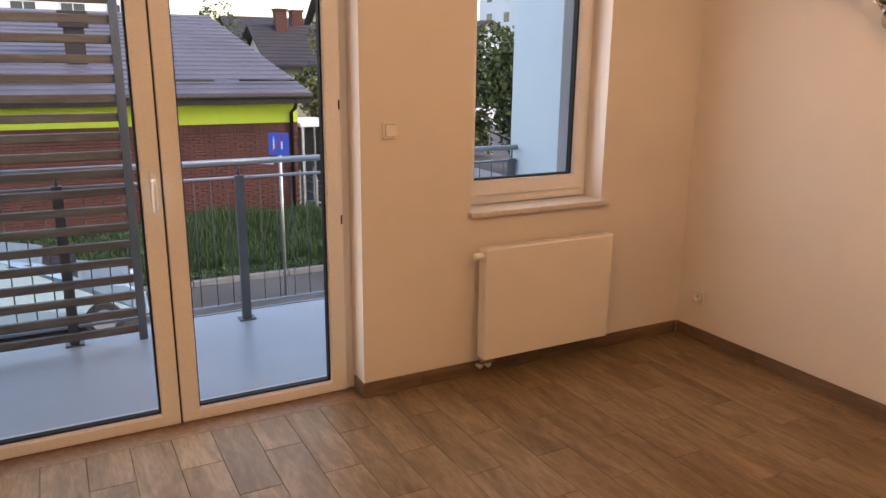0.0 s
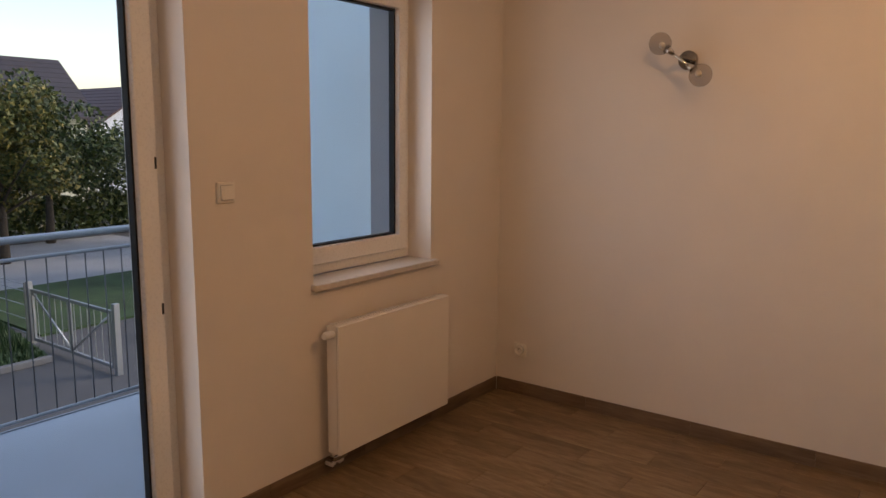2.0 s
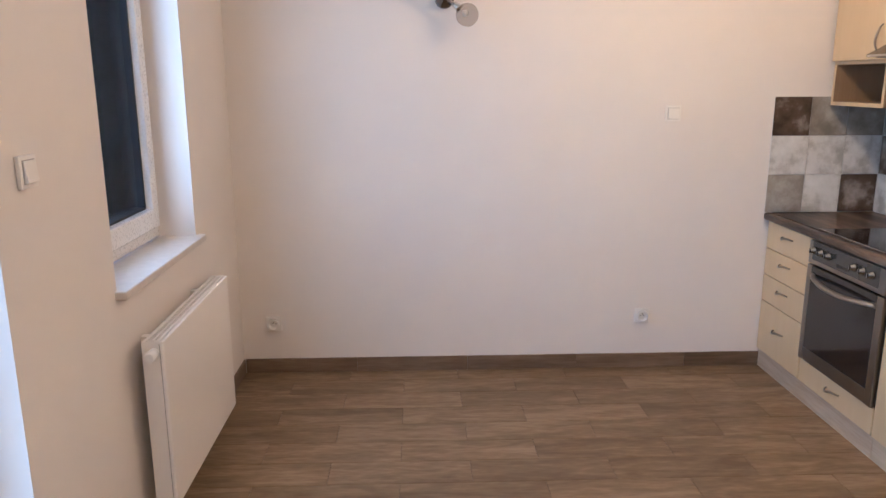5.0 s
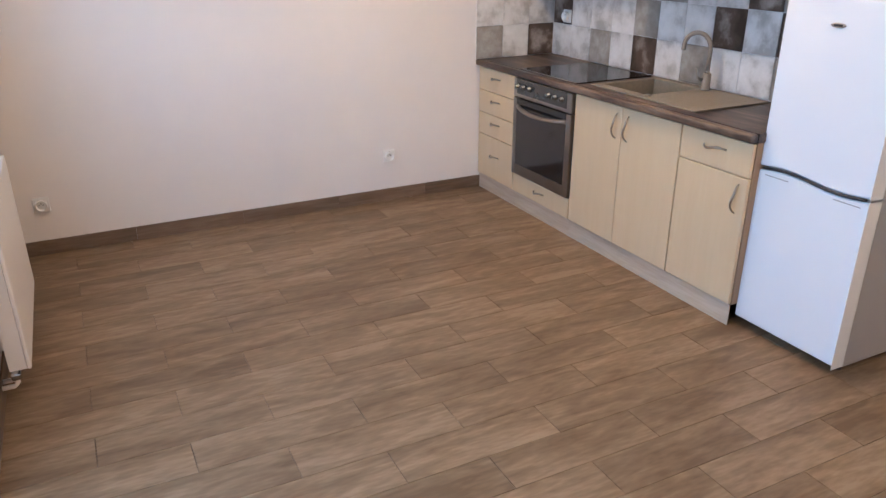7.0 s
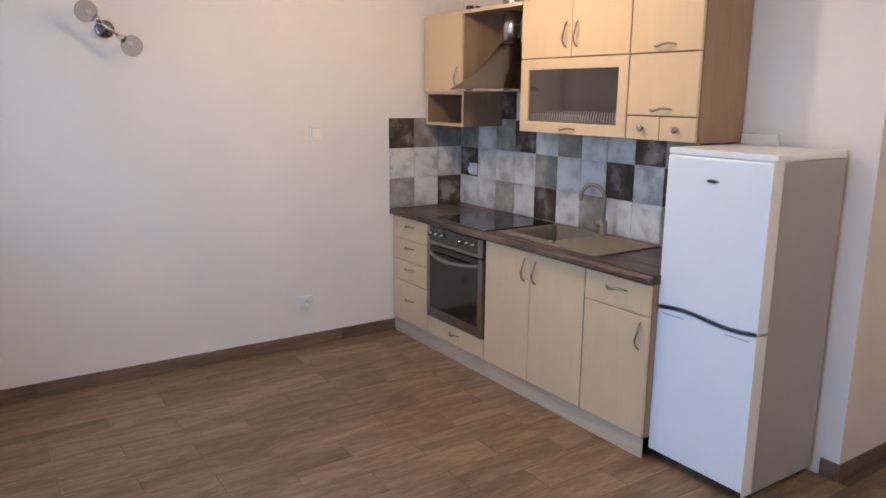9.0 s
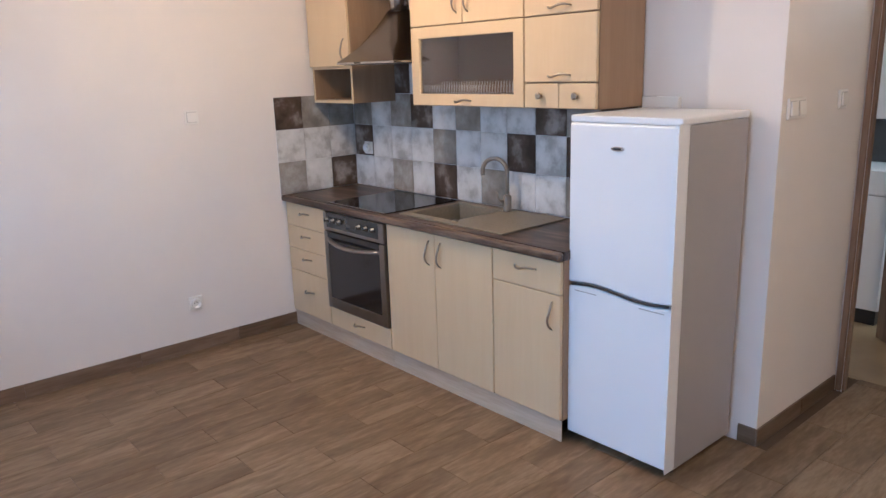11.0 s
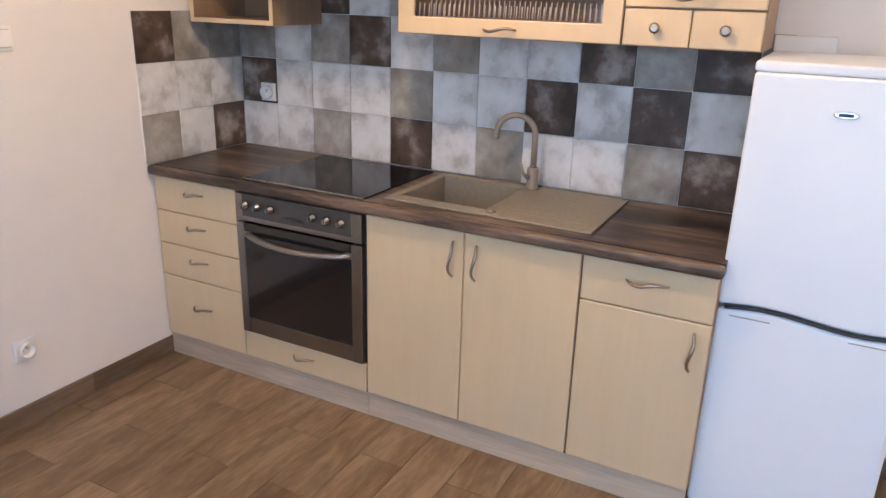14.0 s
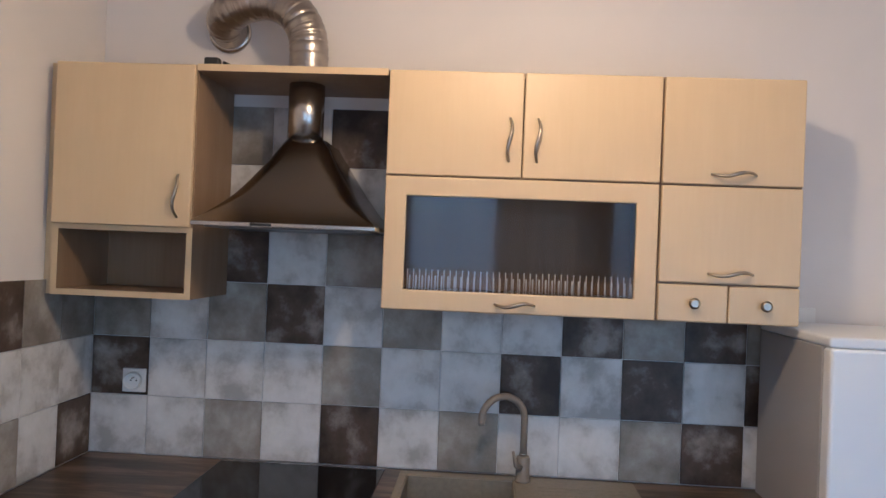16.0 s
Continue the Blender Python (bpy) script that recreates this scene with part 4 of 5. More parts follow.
def sloped(name, xa, za, xb, zb, y0, y1, mat, kind="structure"):
    bm = bmesh.new()
    v = [bm.verts.new(c) for c in ((xa, y0, za), (xa, y1, za), (xb, y1, zb), (xb, y0, zb), (xa, y0, GZ - 0.2), (xa, y1, GZ - 0.2), (xb, y1, GZ - 0.2), (xb, y0, GZ - 0.2))]
    for f in ((0, 1, 2, 3), (4, 5, 6, 7), (0, 1, 5, 4), (1, 2, 6, 5), (2, 3, 7, 6), (3, 0, 4, 7)):
        bm.faces.new([v[i] for i in f])
    return tagged(part(name, bm, mat), kind=kind)


sloped("lawn", -15.45, GZ + 0.08, -19.0, GZ + 0.72, -20, 2.9, lawn_mat)
bm = bmesh.new()
for k in range(24):
    add_box(bm, (-15.45, 2.9 - k * 1.0 - 0.985, GZ), (-15.30, 2.9 - k * 1.0, GZ + 0.12), 0.01, 1)
tagged(part("kerb", bm, kerb_mat), kind="structure")


def blades(name, n, region, height, mat, seed, label):
    r = np.random.RandomState(seed)
    x = r.uniform(region[0], region[1], n)
    y = r.uniform(region[2], region[3], n)
    z = GZ + 0.08 + (-15.45 - x) / 3.55 * 0.64
    clump = 0.5 + 0.5 * np.sin(x * 2.3 + np.sin(y * 1.7) * 2) * np.cos(y * 1.9 + x)
    h = height * r.uniform(0.5, 1.3, n) * (0.6 + 0.8 * clump)
    a = r.uniform(0, 2 * np.pi, n)
    w = r.uniform(0.012, 0.03, n)
    lean = r.uniform(0, 0.12, n)
    p0 = np.stack([x - w * np.cos(a), y - w * np.sin(a), z - 0.02], 1)
    p1 = np.stack([x + w * np.cos(a), y + w * np.sin(a), z - 0.02], 1)
    p2 = np.stack([x + lean * np.sin(a), y - lean * np.cos(a), z + h], 1)
    vs = np.stack([p0, p1, p2], 1).reshape(-1, 3)
    fs = np.arange(n * 3).reshape(-1, 3)
    me = bpy.data.meshes.new(name)
    me.from_pydata(vs.tolist(), [], fs.tolist())
    me.materials.append(mat)
    return tagged(new(name, me), label, "grass", kind="stuff")


blades("grass", 60000, (-18.9, -15.5, -12, 2.85), 0.085, grass_mat, 3, "uneven green grass on a low bank")


blades("grass", 16000, (-18.8, -15.9, -1.2, 2.7), 0.26, grass_mat, 5, "tall rough grass and weeds beside the road sign")


def tree(x, y, base, trunk_h, r, rz, mat, seed, n=5200, label="leafy green tree"):
    rr = np.random.RandomState(seed)
    t = thing("tree", label, "tree", at=(x, y, base))
    top = trunk_h
    bm = tube([(0, 0, -0.1), (0.05, 0.02, top * 0.5), (0.0, 0.08, top), (0.1, 0.0, top + rz * 0.9)], [0.20, 0.15, 0.11, 0.03], 9)
    for k in range(7):
        a, e = rr.uniform(0, 6.28), rr.uniform(0.4, 1.0)
        d = Vector((math.cos(a) * r * 0.75, math.sin(a) * r * 0.75, rz * e))
        s = Vector((0, 0.04, top * rr.uniform(0.75, 1.05)))
        add_tube(bm, [s, s + d * 0.5 + Vector((0, 0, 0.1)), s + d], [0.06, 0.04, 0.012], 6)
    part("trunk", bm, bark, t)
    cz = top + rz * 0.8
    m = 26
    ctr = rr.normal(size=(m, 3))
    ctr /= np.linalg.norm(ctr, axis=1)[:, None]
    ctr *= rr.uniform(0.35, 0.85, m)[:, None]
    rad = rr.uniform(0.22, 0.42, m)
    idx = rr.randint(0, m, n)
    off = rr.normal(size=(n, 3))
    off /= np.linalg.norm(off, axis=1)[:, None]
    off *= (rad[idx] * rr.uniform(0.55, 1.05, n) ** 0.5)[:, None]
    c = (ctr[idx] + off) * np.array([r, r, rz]) + np.array([0, 0, cz])
    s = rr.uniform(0.05, 0.12, n) * (r / 2.4) ** 0.5
    u = rr.normal(size=(n, 3))
    u /= np.linalg.norm(u, axis=1)[:, None]
    w = np.cross(u, rr.normal(size=(n, 3)))
    w /= np.linalg.norm(w, axis=1)[:, None]
    vs = np.stack([c - u * s[:, None], c + w * s[:, None] * 0.6, c + u * s[:, None], c - w * s[:, None] * 0.6], 1).reshape(-1, 3)
    me = bpy.data.meshes.new("crown")
    me.from_pydata(vs.tolist(), [], np.arange(n * 4).reshape(-1, 4).tolist())
    me.materials.append(mat)
    cr = new("crown", me)
    cr.parent = t
    return t


tree(-27.0, 7.0, GZ, 1.9, 2.5, 2.4, leaves_yellow, 11, 13000, "large leafy tree turning yellow on top")
tree(-30.5, 10.2, GZ, 2.2, 3.0, 2.4, leaves_green, 12, 11000, "large leafy green tree behind the fence")
tree(-20.0, 10.6, GZ, 1.8, 2.6, 2.5, leaves_green, 13, 12000, "dense green tree beside the yard")
tree(-24.5, 15.2, GZ, 1.8, 2.8, 2.7, leaves_green, 14, 9000, "dense green tree behind the parking yard")
tree(-35.0, 3.4, GZ, 2.6, 1.7, 2.7, leaves_green, 15, 4500, "tall thin green tree behind the roof")
tree(-32.5, 14.8, GZ, 1.6, 3.0, 2.0, leaves_green, 16, 5000, "broad green tree in front of the houses")


def gabled(name, cx, cy, lx, ly, wall_z, ridge_z, wall, roof, label, ridge_along="y", over=0.5):
    """A house with a pitched roof in courses; its windows are parts."""
    h = thing(name, label, "house", at=(cx, cy, GZ))
    wz, rz = wall_z - GZ, ridge_z - GZ
    bm = box((-lx / 2, -ly / 2, 0), (lx / 2, ly / 2, wz))
    a, b = (lx / 2, ly / 2)
    if ridge_along == "y":
        tri = [((-a, s * b, wz), (a, s * b, wz), (0, s * b, rz - 0.1)) for s in (-1, 1)]
    else:
        tri = [((s * a, -b, wz), (s * a, b, wz), (s * a, 0, rz - 0.1)) for s in (-1, 1)]
    for t3 in tri:
        bm.faces.new([bm.verts.new(c) for c in t3])
    part("wall", bm, wall, h)
    bm = bmesh.new()
    half, run = ((lx / 2 + over), (ly / 2 + over)) if ridge_along == "y" else ((ly / 2 + over), (lx / 2 + over))
    n = 12
    for s in (-1, 1):
        for k in range(n):
            d0, d1 = half * (1 - k / n), half * (1 - (k + 1) / n)
            sl = (rz - wz) / (half - over)
            z0, z1 = rz - d0 * sl * (half - over) / half - 0.0, rz - d1 * sl * (half - over) / half
            q = [(s * d0, -run, z0 + 0.05), (s * d0, run, z0 + 0.05), (s * d1, run, z1 + 0.02), (s * d1, -run, z1 + 0.02), (s * d0, -run, z0 - 0.08), (s * d0, run, z0 - 0.08), (s * d1, run, z1 - 0.10), (s * d1, -run, z1 - 0.10)]
            if ridge_along != "y":
                q = [(yy, xx, zz) for xx, yy, zz in q]
            v = [bm.verts.new(c) for c in q]
            for f in ((0, 1, 2, 3), (4, 7, 6, 5), (0, 4, 5, 1), (1, 5, 6, 2), (3, 2, 6, 7), (0, 3, 7, 4)):
                bm.faces.new([v[i] for i in f])
    part("roof", bm, roof, h)
    return h, wz, rz


def house_window(h, x, y, z, w, ht, facing="x"):
    f = part("window", boxes(((x, y - w / 2, z), (x + 0.06, y - w / 2 + 0.08, z + ht)), ((x, y + w / 2 - 0.08, z), (x + 0.06, y + w / 2, z + ht)), ((x, y - w / 2, z), (x + 0.06, y + w / 2, z + 0.08)), ((x, y - w / 2, z + ht - 0.08), (x + 0.06, y + w / 2, z + ht)), ((x, y - 0.03, z), (x + 0.06, y + 0.03, z + ht))), render_white, h)
    part("pane", box((x + 0.005, y - w / 2 + 0.05, z + 0.05), (x + 0.03, y + w / 2 - 0.05, z + ht - 0.05)), dark_pane, f)


hA, wz, rz = gabled("house", -38.5, 9.4, 6.0, 6.0, 1.4, 3.4, cream, roof_dark, "cream house with a dark pitched roof and two brick chimneys", "y")
for dx, dy in ((0.4, -1.9), (-0.2, -0.9)):
    part("chimney", boxes(((dx - 0.30, dy - 0.28, rz - 0.6), (dx + 0.30, dy + 0.28, rz + 0.65)), ((dx - 0.35, dy - 0.33, rz + 0.65), (dx + 0.35, dy + 0.33, rz + 0.74))), brick_mat, hA)
house_window(hA, 3.0, 1.0, 2.4, 1.0, 1.1)
hB, wz, rz = gabled("house", -50.0, 17.0, 8.0, 6.5, 2.3, 6.0, cream, roof_dark, "far house with a broad dark hipped roof", "y")
house_window(hB, 4.0, -1.0, 3.2, 1.2, 1.3)
hC, wz, rz = gabled("house", -60.0, 12.6, 8.0, 6.0, 3.0, 4.9, grey_wall, roof_dark, "far grey house with a dark gabled roof", "y")
house_window(hC, 4.0, 0.0, 3.2, 1.2, 1.2)
hD, wz, rz = gabled("house", -52.0, 25.5, 9.0, 8.0, 1.6, 4.6, render_white, plain("roof_red", (0.09, 0.042, 0.036), 0.6), "far white house with a brown-red roof", "x")
for y in (-2.2, 0.4, 2.6):
    house_window(hD, 4.5, y, 2.7, 1.1, 1.2)

ap = thing("apartment_building", "long white apartment building with rows of windows behind the tiled roof", "building", at=(-60, -12, GZ))
part("wall", box((-6, -22, 0), (6, 15.5, 8.6)), render_white, ap)
part("roof", boxes(((-6.3, -22.3, 8.6), (6.3, 15.8, 8.85)), ((-5.0, 4.0, 8.85), (5.0, 15.0, 9.6))), grey_wall, ap)
part("chimney", box((-1, 7.5, 9.6), (0, 9.0, 10.6)), fascia, ap)
for z in (1.0, 3.9, 6.6):
    for k in range(13):
        house_window(ap, 6.0, 13.6 - 2.75 * k, z, 1.5, 1.35)
tw = thing("apartment_building", "tall white apartment block with stacked balconies", "building", at=(-98, 67.5, GZ))
part("wall", box((-8, -8, 0), (8, 8, 22.5)), render_white, tw)
part("roof", box((-8.3, -8.3, 22.5), (8.3, 8.3, 22.9)), grey_wall, tw)
for fl in range(7):
    z = 1.2 + 3.1 * fl
    for y in (-3.0, 0.6, 4.2):
        house_window(tw, 8.0, y, z, 1.4, 1.4)
    for y in (-6.2, 7.0):
        part("balcony", boxes(((8.0, y - 1.8, z - 0.5), (9.4, y + 1.8, z - 0.3)), ((9.33, y - 1.8, z - 0.3), (9.4, y + 1.8, z + 0.6)), ((8.0, y - 1.8, z - 0.3), (9.33, y - 1.74, z + 0.6))), grey_wall, tw)
        house_window(tw, 8.0, y, z - 0.3, 2.2, 2.0)
    for x in (-5, 0, 5):
        part("window", box((x - 0.7, -8.05, z), (x + 0.7, -7.99, z + 1.4)), dark_pane, tw)

# the low brick building with the lime band
lb = thing("low_building", "low brick building with lime band and purple-grey tiled roof", "building")
BX, BYR, BYL = -19.0, 2.36, -22.0
EZ = 0.62
part("core", box((BX - 9.5, BYL, GZ), (BX - 0.10, BYR - 0.10, EZ)), mortar, lb)
part("lime_band", boxes(((BX - 0.099, BYL, 0.10), (BX + 0.02, BYR, EZ)), ((BX - 9.5, BYR - 0.099, 0.10), (BX - 0.10, BYR, EZ)), bevel=0.0), lime, lb)
part("soldier_course", boxes(*[((BX - 0.099, BYR - 0.004 - 0.075 * k - 0.067, -0.12), (BX, BYR - 0.004 - 0.075 * k, 0.095)) for k in range(200)]), brick_mat, lb)
bm = bmesh.new()
for r in range(37):
    z = -0.135 - r * 0.075
    off = 0.125 if r % 2 else 0.0
    y = BYR - off
    if z < GZ + 0.1:
        break
    while y > -14:
        l = 0.245
        vs_lo, vs_hi = (BX - 0.099, y - l + 0.004, z - 0.062), (BX + 0.002 * ((r * 7 + int(y * 10)) % 3), y - 0.004, z)
        c = [bm.verts.new((xx, yy, zz)) for xx in (vs_lo[0], vs_hi[0]) for yy in (vs_lo[1], vs_hi[1]) for zz in (vs_lo[2], vs_hi[2])]
        for f in ((4, 6, 7, 5), (0, 4, 5, 1), (2, 3, 7, 6), (1, 5, 7, 3), (0, 2, 6, 4)):
            bm.faces.new([c[i] for i in f])
        y -= l + 0.006
tagged(part("brickwork", bm, brick_mat, lb), kind="stuff")
part("side_brick", box((BX - 9.5, BYR - 0.099, GZ), (BX - 0.10, BYR, 0.095)), brick_mat, lb)
part("eaves", boxes(((BX, BYL - 0.5, 0.60), (BX + 0.60, BYR + 0.16, 0.66)), ((BX + 0.58, BYL - 0.5, 0.61), (BX + 0.62, BYR + 0.18, 0.84))), fascia, lb)
part("gutter", tube([(BX + 0.68, BYL, 0.80), (BX + 0.68, BYR + 0.2, 0.80)], 0.065, 10), fascia, lb)
part("downpipe", tube([(BX + 0.66, BYR - 0.18, 0.76), (BX + 0.45, BYR - 0.18, 0.50), (BX + 0.08, BYR - 0.18, 0.36), (BX + 0.08, BYR - 0.18, GZ + 0.7)], 0.05, 10), fascia, lb)
bm = bmesh.new()
n = 20
xe, ze, ye = BX + 0.62, 0.84, BYR + 0.20
xr, zr, yr = BX - 5.4, 2.95, BYR - 1.05
for k in range(n):
    s0, s1 = k / n, (k + 1) / n
    p = [(xe + (xr - xe) * s0, ze + (zr - ze) * s0), (xe + (xr - xe) * s1, ze + (zr - ze) * s1)]
    ya, yb = ye + (yr - ye) * s0, ye + (yr - ye) * s1
    v = [bm.verts.new(c) for c in ((p[0][0], BYL, p[0][1] + 0.045), (p[0][0], ya, p[0][1] + 0.045), (p[1][0], yb, p[1][1] + 0.008), (p[1][0], BYL, p[1][1] + 0.008), (p[0][0], BYL, p[0][1] - 0.05), (p[0][0], ya, p[0][1] - 0.05))]
    bm.faces.new(v[:4])
    bm.faces.new((v[0], v[4], v[5], v[1]))
part("roof_courses", bm, roof_tile, lb)
bm = bmesh.new()
v = [bm.verts.new(c) for c in ((xe, ye, ze), (xr, yr, zr), (xr - 6, ye, ze), (xr, BYL, zr), (xr - 6, BYL, ze))]
bm.faces.new((v[0], v[1], v[2])), bm.faces.new((v[1], v[3], v[4], v[2]))
part("roof_back", bm, roof_tile, lb)
for y0, y1 in ((0.9, 2.3), (-1.6, 0.3), (-4.6, -2.6), (-8, -6)):
    part("snow_guard", tube([(xe - 0.55, y0, ze + 0.32), (xe - 0.55, y1, ze + 0.32)], 0.03, 6), fascia, lb)
for y in (-2.6, -8.0):
    bm = boxes(((xe - 2.2, y - 0.22, 1.5), (xe - 1.8, y + 0.22, 2.35)), ((xe - 2.28, y - 0.32, 2.35), (xe - 1.72, y + 0.32, 2.72)))
    part("roof_vent", bm, fascia, lb)

shelter_pane = plain("shelter_pane", (0.13, 0.16, 0.17), 0.15)
painted_post = plain("painted_post", (0.22, 0.23, 0.23), 0.6)
cp = thing("shelter", "glazed shelter with a white canopy beside the brick building", "shelter")
part("canopy", box((-23.4, 3.1, -0.24), (-21.2, 4.3, -0.12), 0.02), render_white, cp)
for x in (-23.2, -21.3):
    for y in (3.2, 4.2):
        part("post", box((x - 0.04, y - 0.04, GZ), (x + 0.04, y + 0.04, -0.14)), galvanised, cp)
part("pane", box((-23.1, 4.19, GZ + 0.1), (-21.4, 4.21, -0.3)), shelter_pane, cp)
part("pane", box((-23.21, 3.3, GZ + 0.1), (-23.19, 4.1, -0.3)), shelter_pane, cp)

blue = plain("sign_blue", (0.03, 0.09, 0.50), 0.4)
red = plain("sign_red", (0.45, 0.03, 0.04), 0.4)
sg = thing("road_sign", "square blue road sign with a red stroke on a post", "sign", at=(-14.0, 0.46, GZ), turn=-38)
part("post", tube([(0, 0, 0), (0, 0, 3.20)], 0.03, 10), galvanised, sg)
part("sign_plate", box((0.032, -0.20, 2.80), (0.048, 0.20, 3.22), 0.004), blue, sg)
part("pictogram", boxes(((0.049, -0.11, 2.90), (0.0505, -0.08, 3.10)), ((0.049, 0.05, 2.92), (0.0505, 0.08, 3.06)), ((0.049, -0.105, 3.12), (0.0505, -0.085, 3.15))), render_white, sg)
bm = box((0.051, -0.015, 2.86), (0.0525, 0.015, 3.20))
for v in bm.verts:
    v.co.y += (v.co.z - 3.03) * 0.7
part("stroke", bm, red, sg)
part("plate", box((0.032, -0.42, 2.62), (0.044, -0.12, 2.70), 0.003), render_white, sg)

sloped("lawn_strip", -17.3, GZ + 0.05, -22.5, GZ + 0.10, 3.6, 9.0, lawn_mat)
lot = plain("concrete_lot", (0.34, 0.34, 0.34), 0.8, vary=0.1, scale=1)
tagged(part("concrete_lot", box((-31.0, 3.0, GZ + 0.001), (-22.6, 13.0, GZ + 0.06)), lot), kind="structure")
rr = np.random.RandomState(21)
n = 14000
c = np.stack([rr.uniform(-32.4, -31.2, n), rr.uniform(0, 16, n), GZ + 1.75 * rr.uniform(0.05, 1.0, n) ** 0.7], 1)
c[:, 2] += 0.12 * np.sin(c[:, 1] * 3)
u, w = rr.normal(size=(n, 3)) * 0.055, rr.normal(size=(n, 3)) * 0.055
me = bpy.data.meshes.new("hedge")
me.from_pydata(np.stack([c - u, c + w, c + u, c - w], 1).reshape(-1, 3).tolist(), [], np.arange(n * 4).reshape(-1, 4).tolist())
me.materials.append(leaves_green)
tagged(new("hedge", me), "clipped dark green hedge behind the yard", "hedge", kind="stuff")

gt = thing("steel_gate", "closed grey steel yard gate with diagonal braces", "gate")
part("gate_frame", boxes(((-16.80, 3.22, GZ + 0.10), (-13.70, 3.27, GZ + 0.16)), ((-16.80, 3.22, GZ + 1.14), (-13.70, 3.27, GZ + 1.20)), ((-16.80, 3.22, GZ + 0.16), (-16.74, 3.27, GZ + 1.14)), ((-15.28, 3.22, GZ + 0.16), (-15.22, 3.27, GZ + 1.14)), ((-13.76, 3.22, GZ + 0.16), (-13.70, 3.27, GZ + 1.14))), galvanised, gt)
for a, b in (((-16.74, GZ + 1.12), (-15.28, GZ + 0.18)), ((-15.22, GZ + 0.18), (-13.76, GZ + 1.12))):
    part("brace", tube([(a[0], 3.245, a[1]), (b[0], 3.245, b[1])], 0.022, 8), galvanised, gt)
for x in (-16.90, -13.58):
    part("post", box((x - 0.05, 3.19, GZ), (x + 0.05, 3.30, GZ + 1.35), 0.005), galvanised, gt)
for k in range(12):
    x = -16.6 + k * 0.25
    part("bar", box((x, 3.235, GZ + 0.16), (x + 0.014, 3.25, GZ + 1.14)), galvanised, gt)
fnc = thing("mesh_fence", "low grey steel fence behind the lawn", "fence")
for k in range(9):
    part("post", box((-17.1 - k * 1.6, 3.22, GZ), (-17.05 - k * 1.6, 3.27, GZ + 1.3)), galvanised, fnc)
for z in (0.2, 0.5, 0.8, 1.1, 1.25):
    part("wire", tube([(-17.0, 3.245, GZ + z), (-30.0, 3.245, GZ + z)], 0.008, 5), galvanised, fnc)

car_blue = plain("car_paint", (0.26, 0.38, 0.47), 0.18, 0.3)
tyre = plain("tyre", (0.02, 0.02, 0.02), 0.8)
ca = thing("car", "pale blue hatchback parked beside the lawn", "car", at=(-13.9, -4.2, GZ))
prof = [(-2.0, 0.35), (-2.02, 0.62), (-1.9, 0.86), (-1.72, 0.98), (-1.45, 1.36), (-1.1, 1.46), (-0.1, 1.47), (0.45, 1.36), (1.05, 0.98), (1.7, 0.88), (1.98, 0.70), (2.02, 0.35)]
bm = bmesh.new()
secs = []
for sx, inset in ((-0.84, 1), (-0.80, 0), (0.80, 0), (0.84, 1)):
    secs.append([bm.verts.new((sx * (0.86 if z > 1.0 else 1.0), y * (0.985 if inset else 1), z - (0.02 if inset else 0))) for y, z in prof])
for a, b in zip(secs, secs[1:]):
    for k in range(len(prof)):
        bm.faces.new((a[k], a[(k + 1) % len(prof)], b[(k + 1) % len(prof)], b[k])).smooth = False
bm.faces.new(secs[0]), bm.faces.new(secs[-1])
part("body", bm, car_blue, ca)
part("windscreen", boxes(((-0.60, 0.50, 1.02), (0.60, 0.99, 1.34))), dark_pane, ca)
for s in (-1, 1):
    part("side_window", box((s * 0.715, -1.25, 1.02), (s * 0.735, 0.35, 1.36), 0.004), dark_pane, ca)
    part("headlight", box((s * 0.45, 1.86, 0.62), (s * 0.75, 1.97, 0.80), 0.02), chrome, ca)
    for y in (-1.3, 1.3):
        w = part("wheel", lathe([(0.28, -0.10), (0.31, -0.08), (0.31, 0.08), (0.28, 0.10)], (s * 0.76, y, 0.31), "X", 24), tyre, ca)
        part("rim", lathe([(0.19, -0.11), (0.19, 0.11)], (s * 0.76, y, 0.31), "X", 18), galvanised, w)

# ---- pieces of the backsplash, skirting and floor ----
TL = {"l": tile_light, "m": tile_mid, "d": tile_dark}
tile_mesh = {}


def tile_piece(parent, key, w, h, matkey, at, turn=0.0):
    k = (key, round(w, 4), round(h, 4), matkey)
    if k not in tile_mesh:
        bm = box((-0.007, -w + 0.0012, 0.0012), (0, -0.0012, h - 0.0012), 0.0012, 1)
        me = bpy.data.meshes.new("tile")
        bm.to_mesh(me)
        bm.free()
        me.materials.append(TL[matkey])
        tile_mesh[k] = me
    ob = new("tile", tile_mesh[k])
    ob.parent = parent
    ob.location = at
    ob.rotation_euler = (0, 0, turn)
    return ob


S = 0.2
ZT = 0.861
sp = thing("backsplash", "backsplash of square patchwork tiles in pale grey, taupe and dark brown", "backsplash")
part("bedding", boxes(((-0.0045, -2.30, ZT), (-0.0005, -0.005, 1.46)), ((-0.0045, -1.06, 1.46), (-0.0005, -0.44, 2.0605)), ((-0.598, -0.0045, ZT), (-0.005, -0.0005, 1.46))), grout_light, sp)
rows = ["llmldlmllmdl", "dlllmlldldld", "mlmdlmlldmdm"]
for r, text in enumerate(rows):
    for k, c in enumerate(text):
        w = S if k < 11 else 0.095
        tile_piece(sp, "c", w, S - (0.0 if r < 2 else 0.0), c, (-0.002, -0.006 - k * S, ZT + r * S))
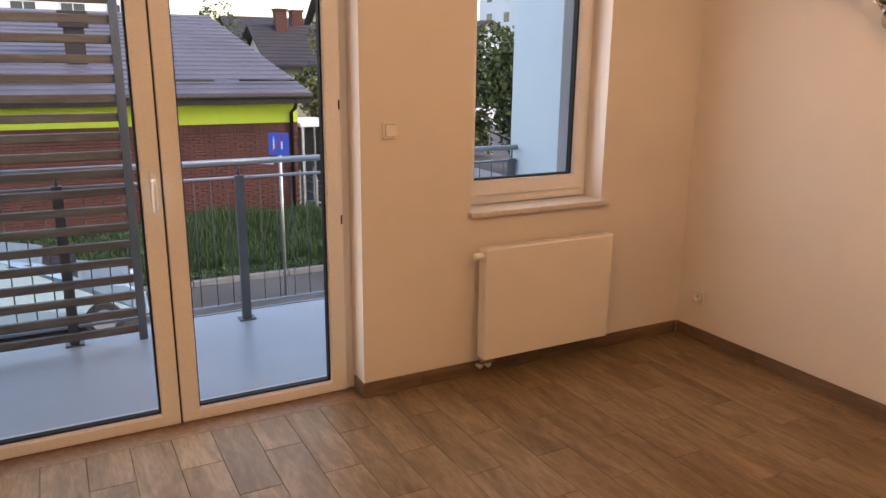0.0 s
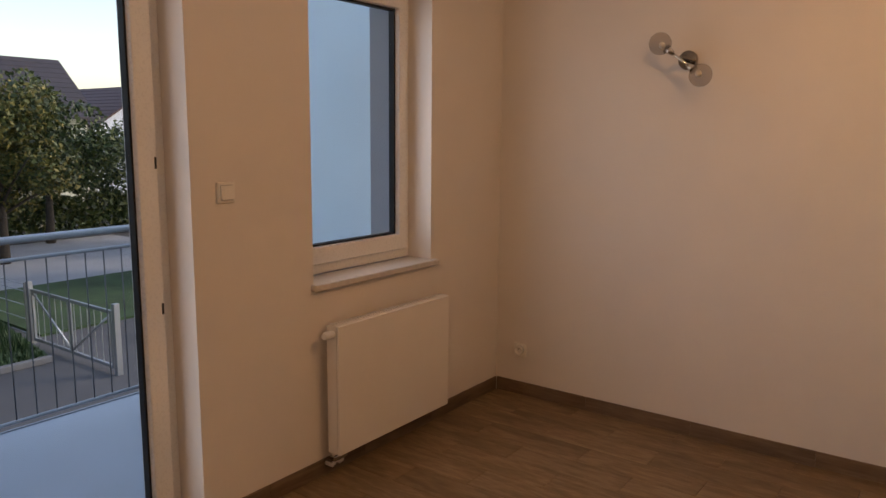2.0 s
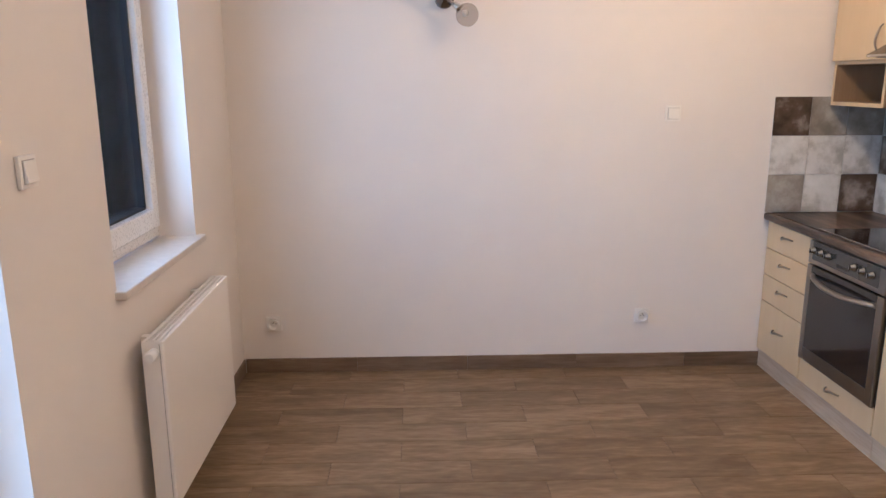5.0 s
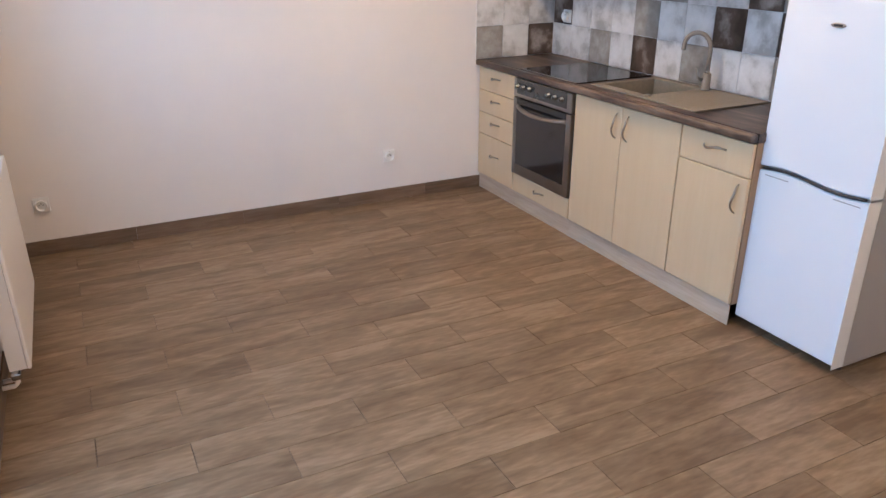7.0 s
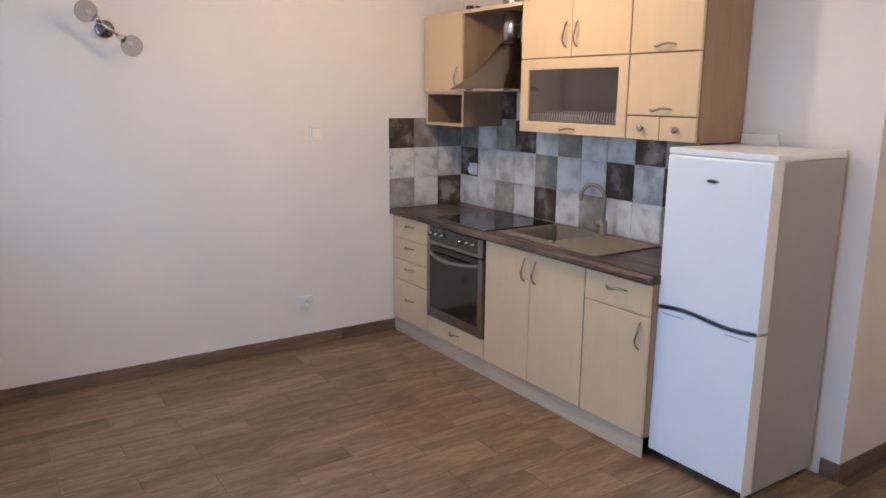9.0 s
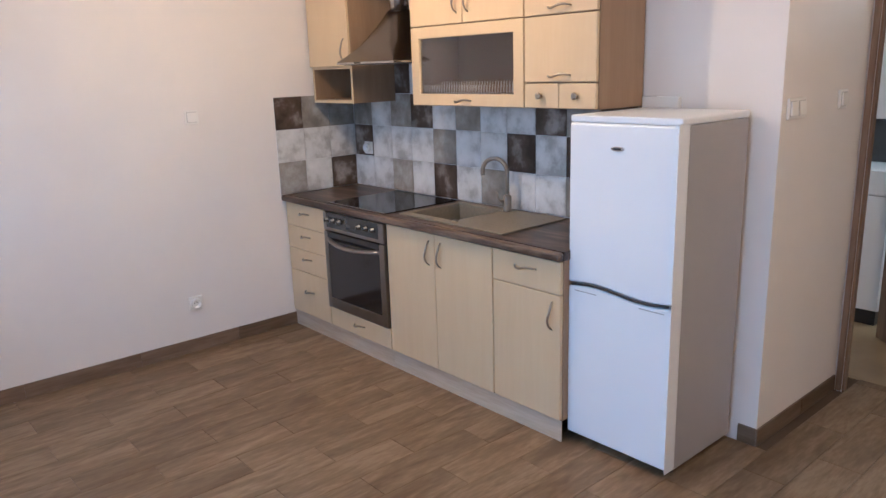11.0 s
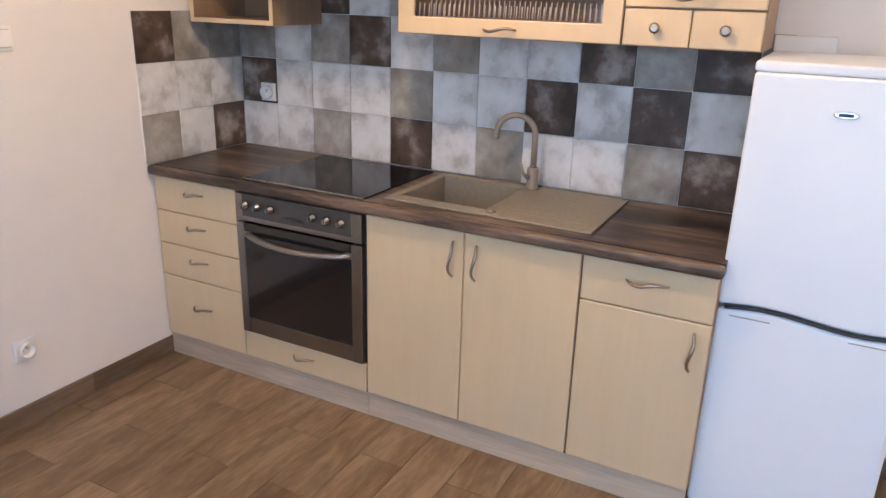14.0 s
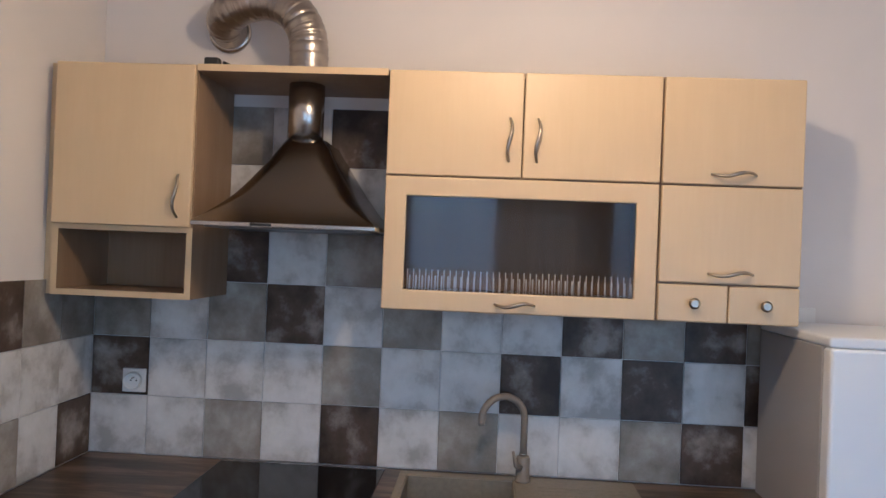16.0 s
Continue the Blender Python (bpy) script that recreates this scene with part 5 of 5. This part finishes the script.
for r, text in ((3, {2: "d", 3: "l", 4: "m"}), (4, {2: "l", 3: "l", 4: "l"}), (5, {2: "m", 3: "l", 4: "d"})):
    for k, c in text.items():
        tile_piece(sp, "c", S, S, c, (-0.002, -0.006 - k * S, ZT + r * S))
for r, text in enumerate(["dlm", "lll", "mmd"]):
    for k, c in enumerate(text):
        tile_piece(sp, "b", 0.195, S, c, (-0.012 - 0.195 * (k + 1), -0.002, ZT + r * S), math.pi / 2)

plank_mesh = {}


def slab_piece(parent, name, lo, hi, mat, bevel=0.0015):
    size = tuple(round(h - l, 4) for l, h in zip(lo, hi))
    k = (name, size)
    if k not in plank_mesh:
        bm = box((0, 0, 0), size, bevel, 1)
        me = bpy.data.meshes.new(name)
        bm.to_mesh(me)
        bm.free()
        me.materials.append(mat)
        plank_mesh[k] = me
    ob = new(name, plank_mesh[k])
    ob.parent = parent
    ob.location = lo
    return ob


sk_n = tagged(new("baseboard"), label="brown wood-look tile skirting", kind="structure")
SH, ST, PLL = 0.080, 0.009, 0.60
x = WX + 0.010
while x < -0.56:
    x2 = min(x + PLL, -0.532)
    slab_piece(sk_n, "skirting_tile", (x + 0.0003, -ST, 0.0), (x2 - 0.0003, -0.0003, SH), skirt_tile)
    x = x2
for y0, y1 in ((VY1 + 0.0, -0.010), (-1.21, VY1), (-1.81, -1.21), (DY1, -1.81)):
    slab_piece(sk_n, "skirting_tile", (WX + 0.0003, y0 + 0.001, 0.0), (WX + ST, y1 - 0.001, SH), skirt_tile)
slab_piece(sk_n, "skirting_tile", (-3.50, DY1 - ST, 0.0), (WX + ST, DY1 - 0.0003, SH), skirt_tile)
y = DY0
while y > FAR + 0.01:
    y2 = max(y - PLL, FAR + 0.001)
    slab_piece(sk_n, "skirting_tile", (WX + 0.0003, y2 + 0.001, 0.0), (WX + ST, y - 0.001, SH), skirt_tile)
    y = y2
slab_piece(sk_n, "skirting_tile", (-ST, -2.84, 0.0), (-0.0003, -2.76, SH), skirt_tile)
slab_piece(sk_n, "skirting_tile", (-ST, -2.84 - ST, 0.0), (0.42, -2.8403, SH), skirt_tile)
slab_piece(sk_n, "skirting_tile", (0.422, -2.84 - ST, 0.0), (HX - 0.015, -2.8403, SH), skirt_tile)

PL, PW = 0.577, 0.1725
rng = random.Random(4)
ri = 0
y = -0.002
while y > FAR + 0.01:
    y2 = max(-0.1290 - PW * ri, FAR)
    xe = HX + 0.2 if y < -2.84 else -0.003
    x = -3.668 if ri % 2 else -3.957
    while x < xe:
        a, b = max(x, WX + 0.001), min(x + PL, xe)
        if b - a > 0.02:
            slab_piece(floor, "floor_plank", (a + 0.001, y2 + 0.001, -0.0058), (b - 0.001, y - 0.001, 0.0), plank_tile, 0.0012)
        x += PL
    y = y2
    ri += 1
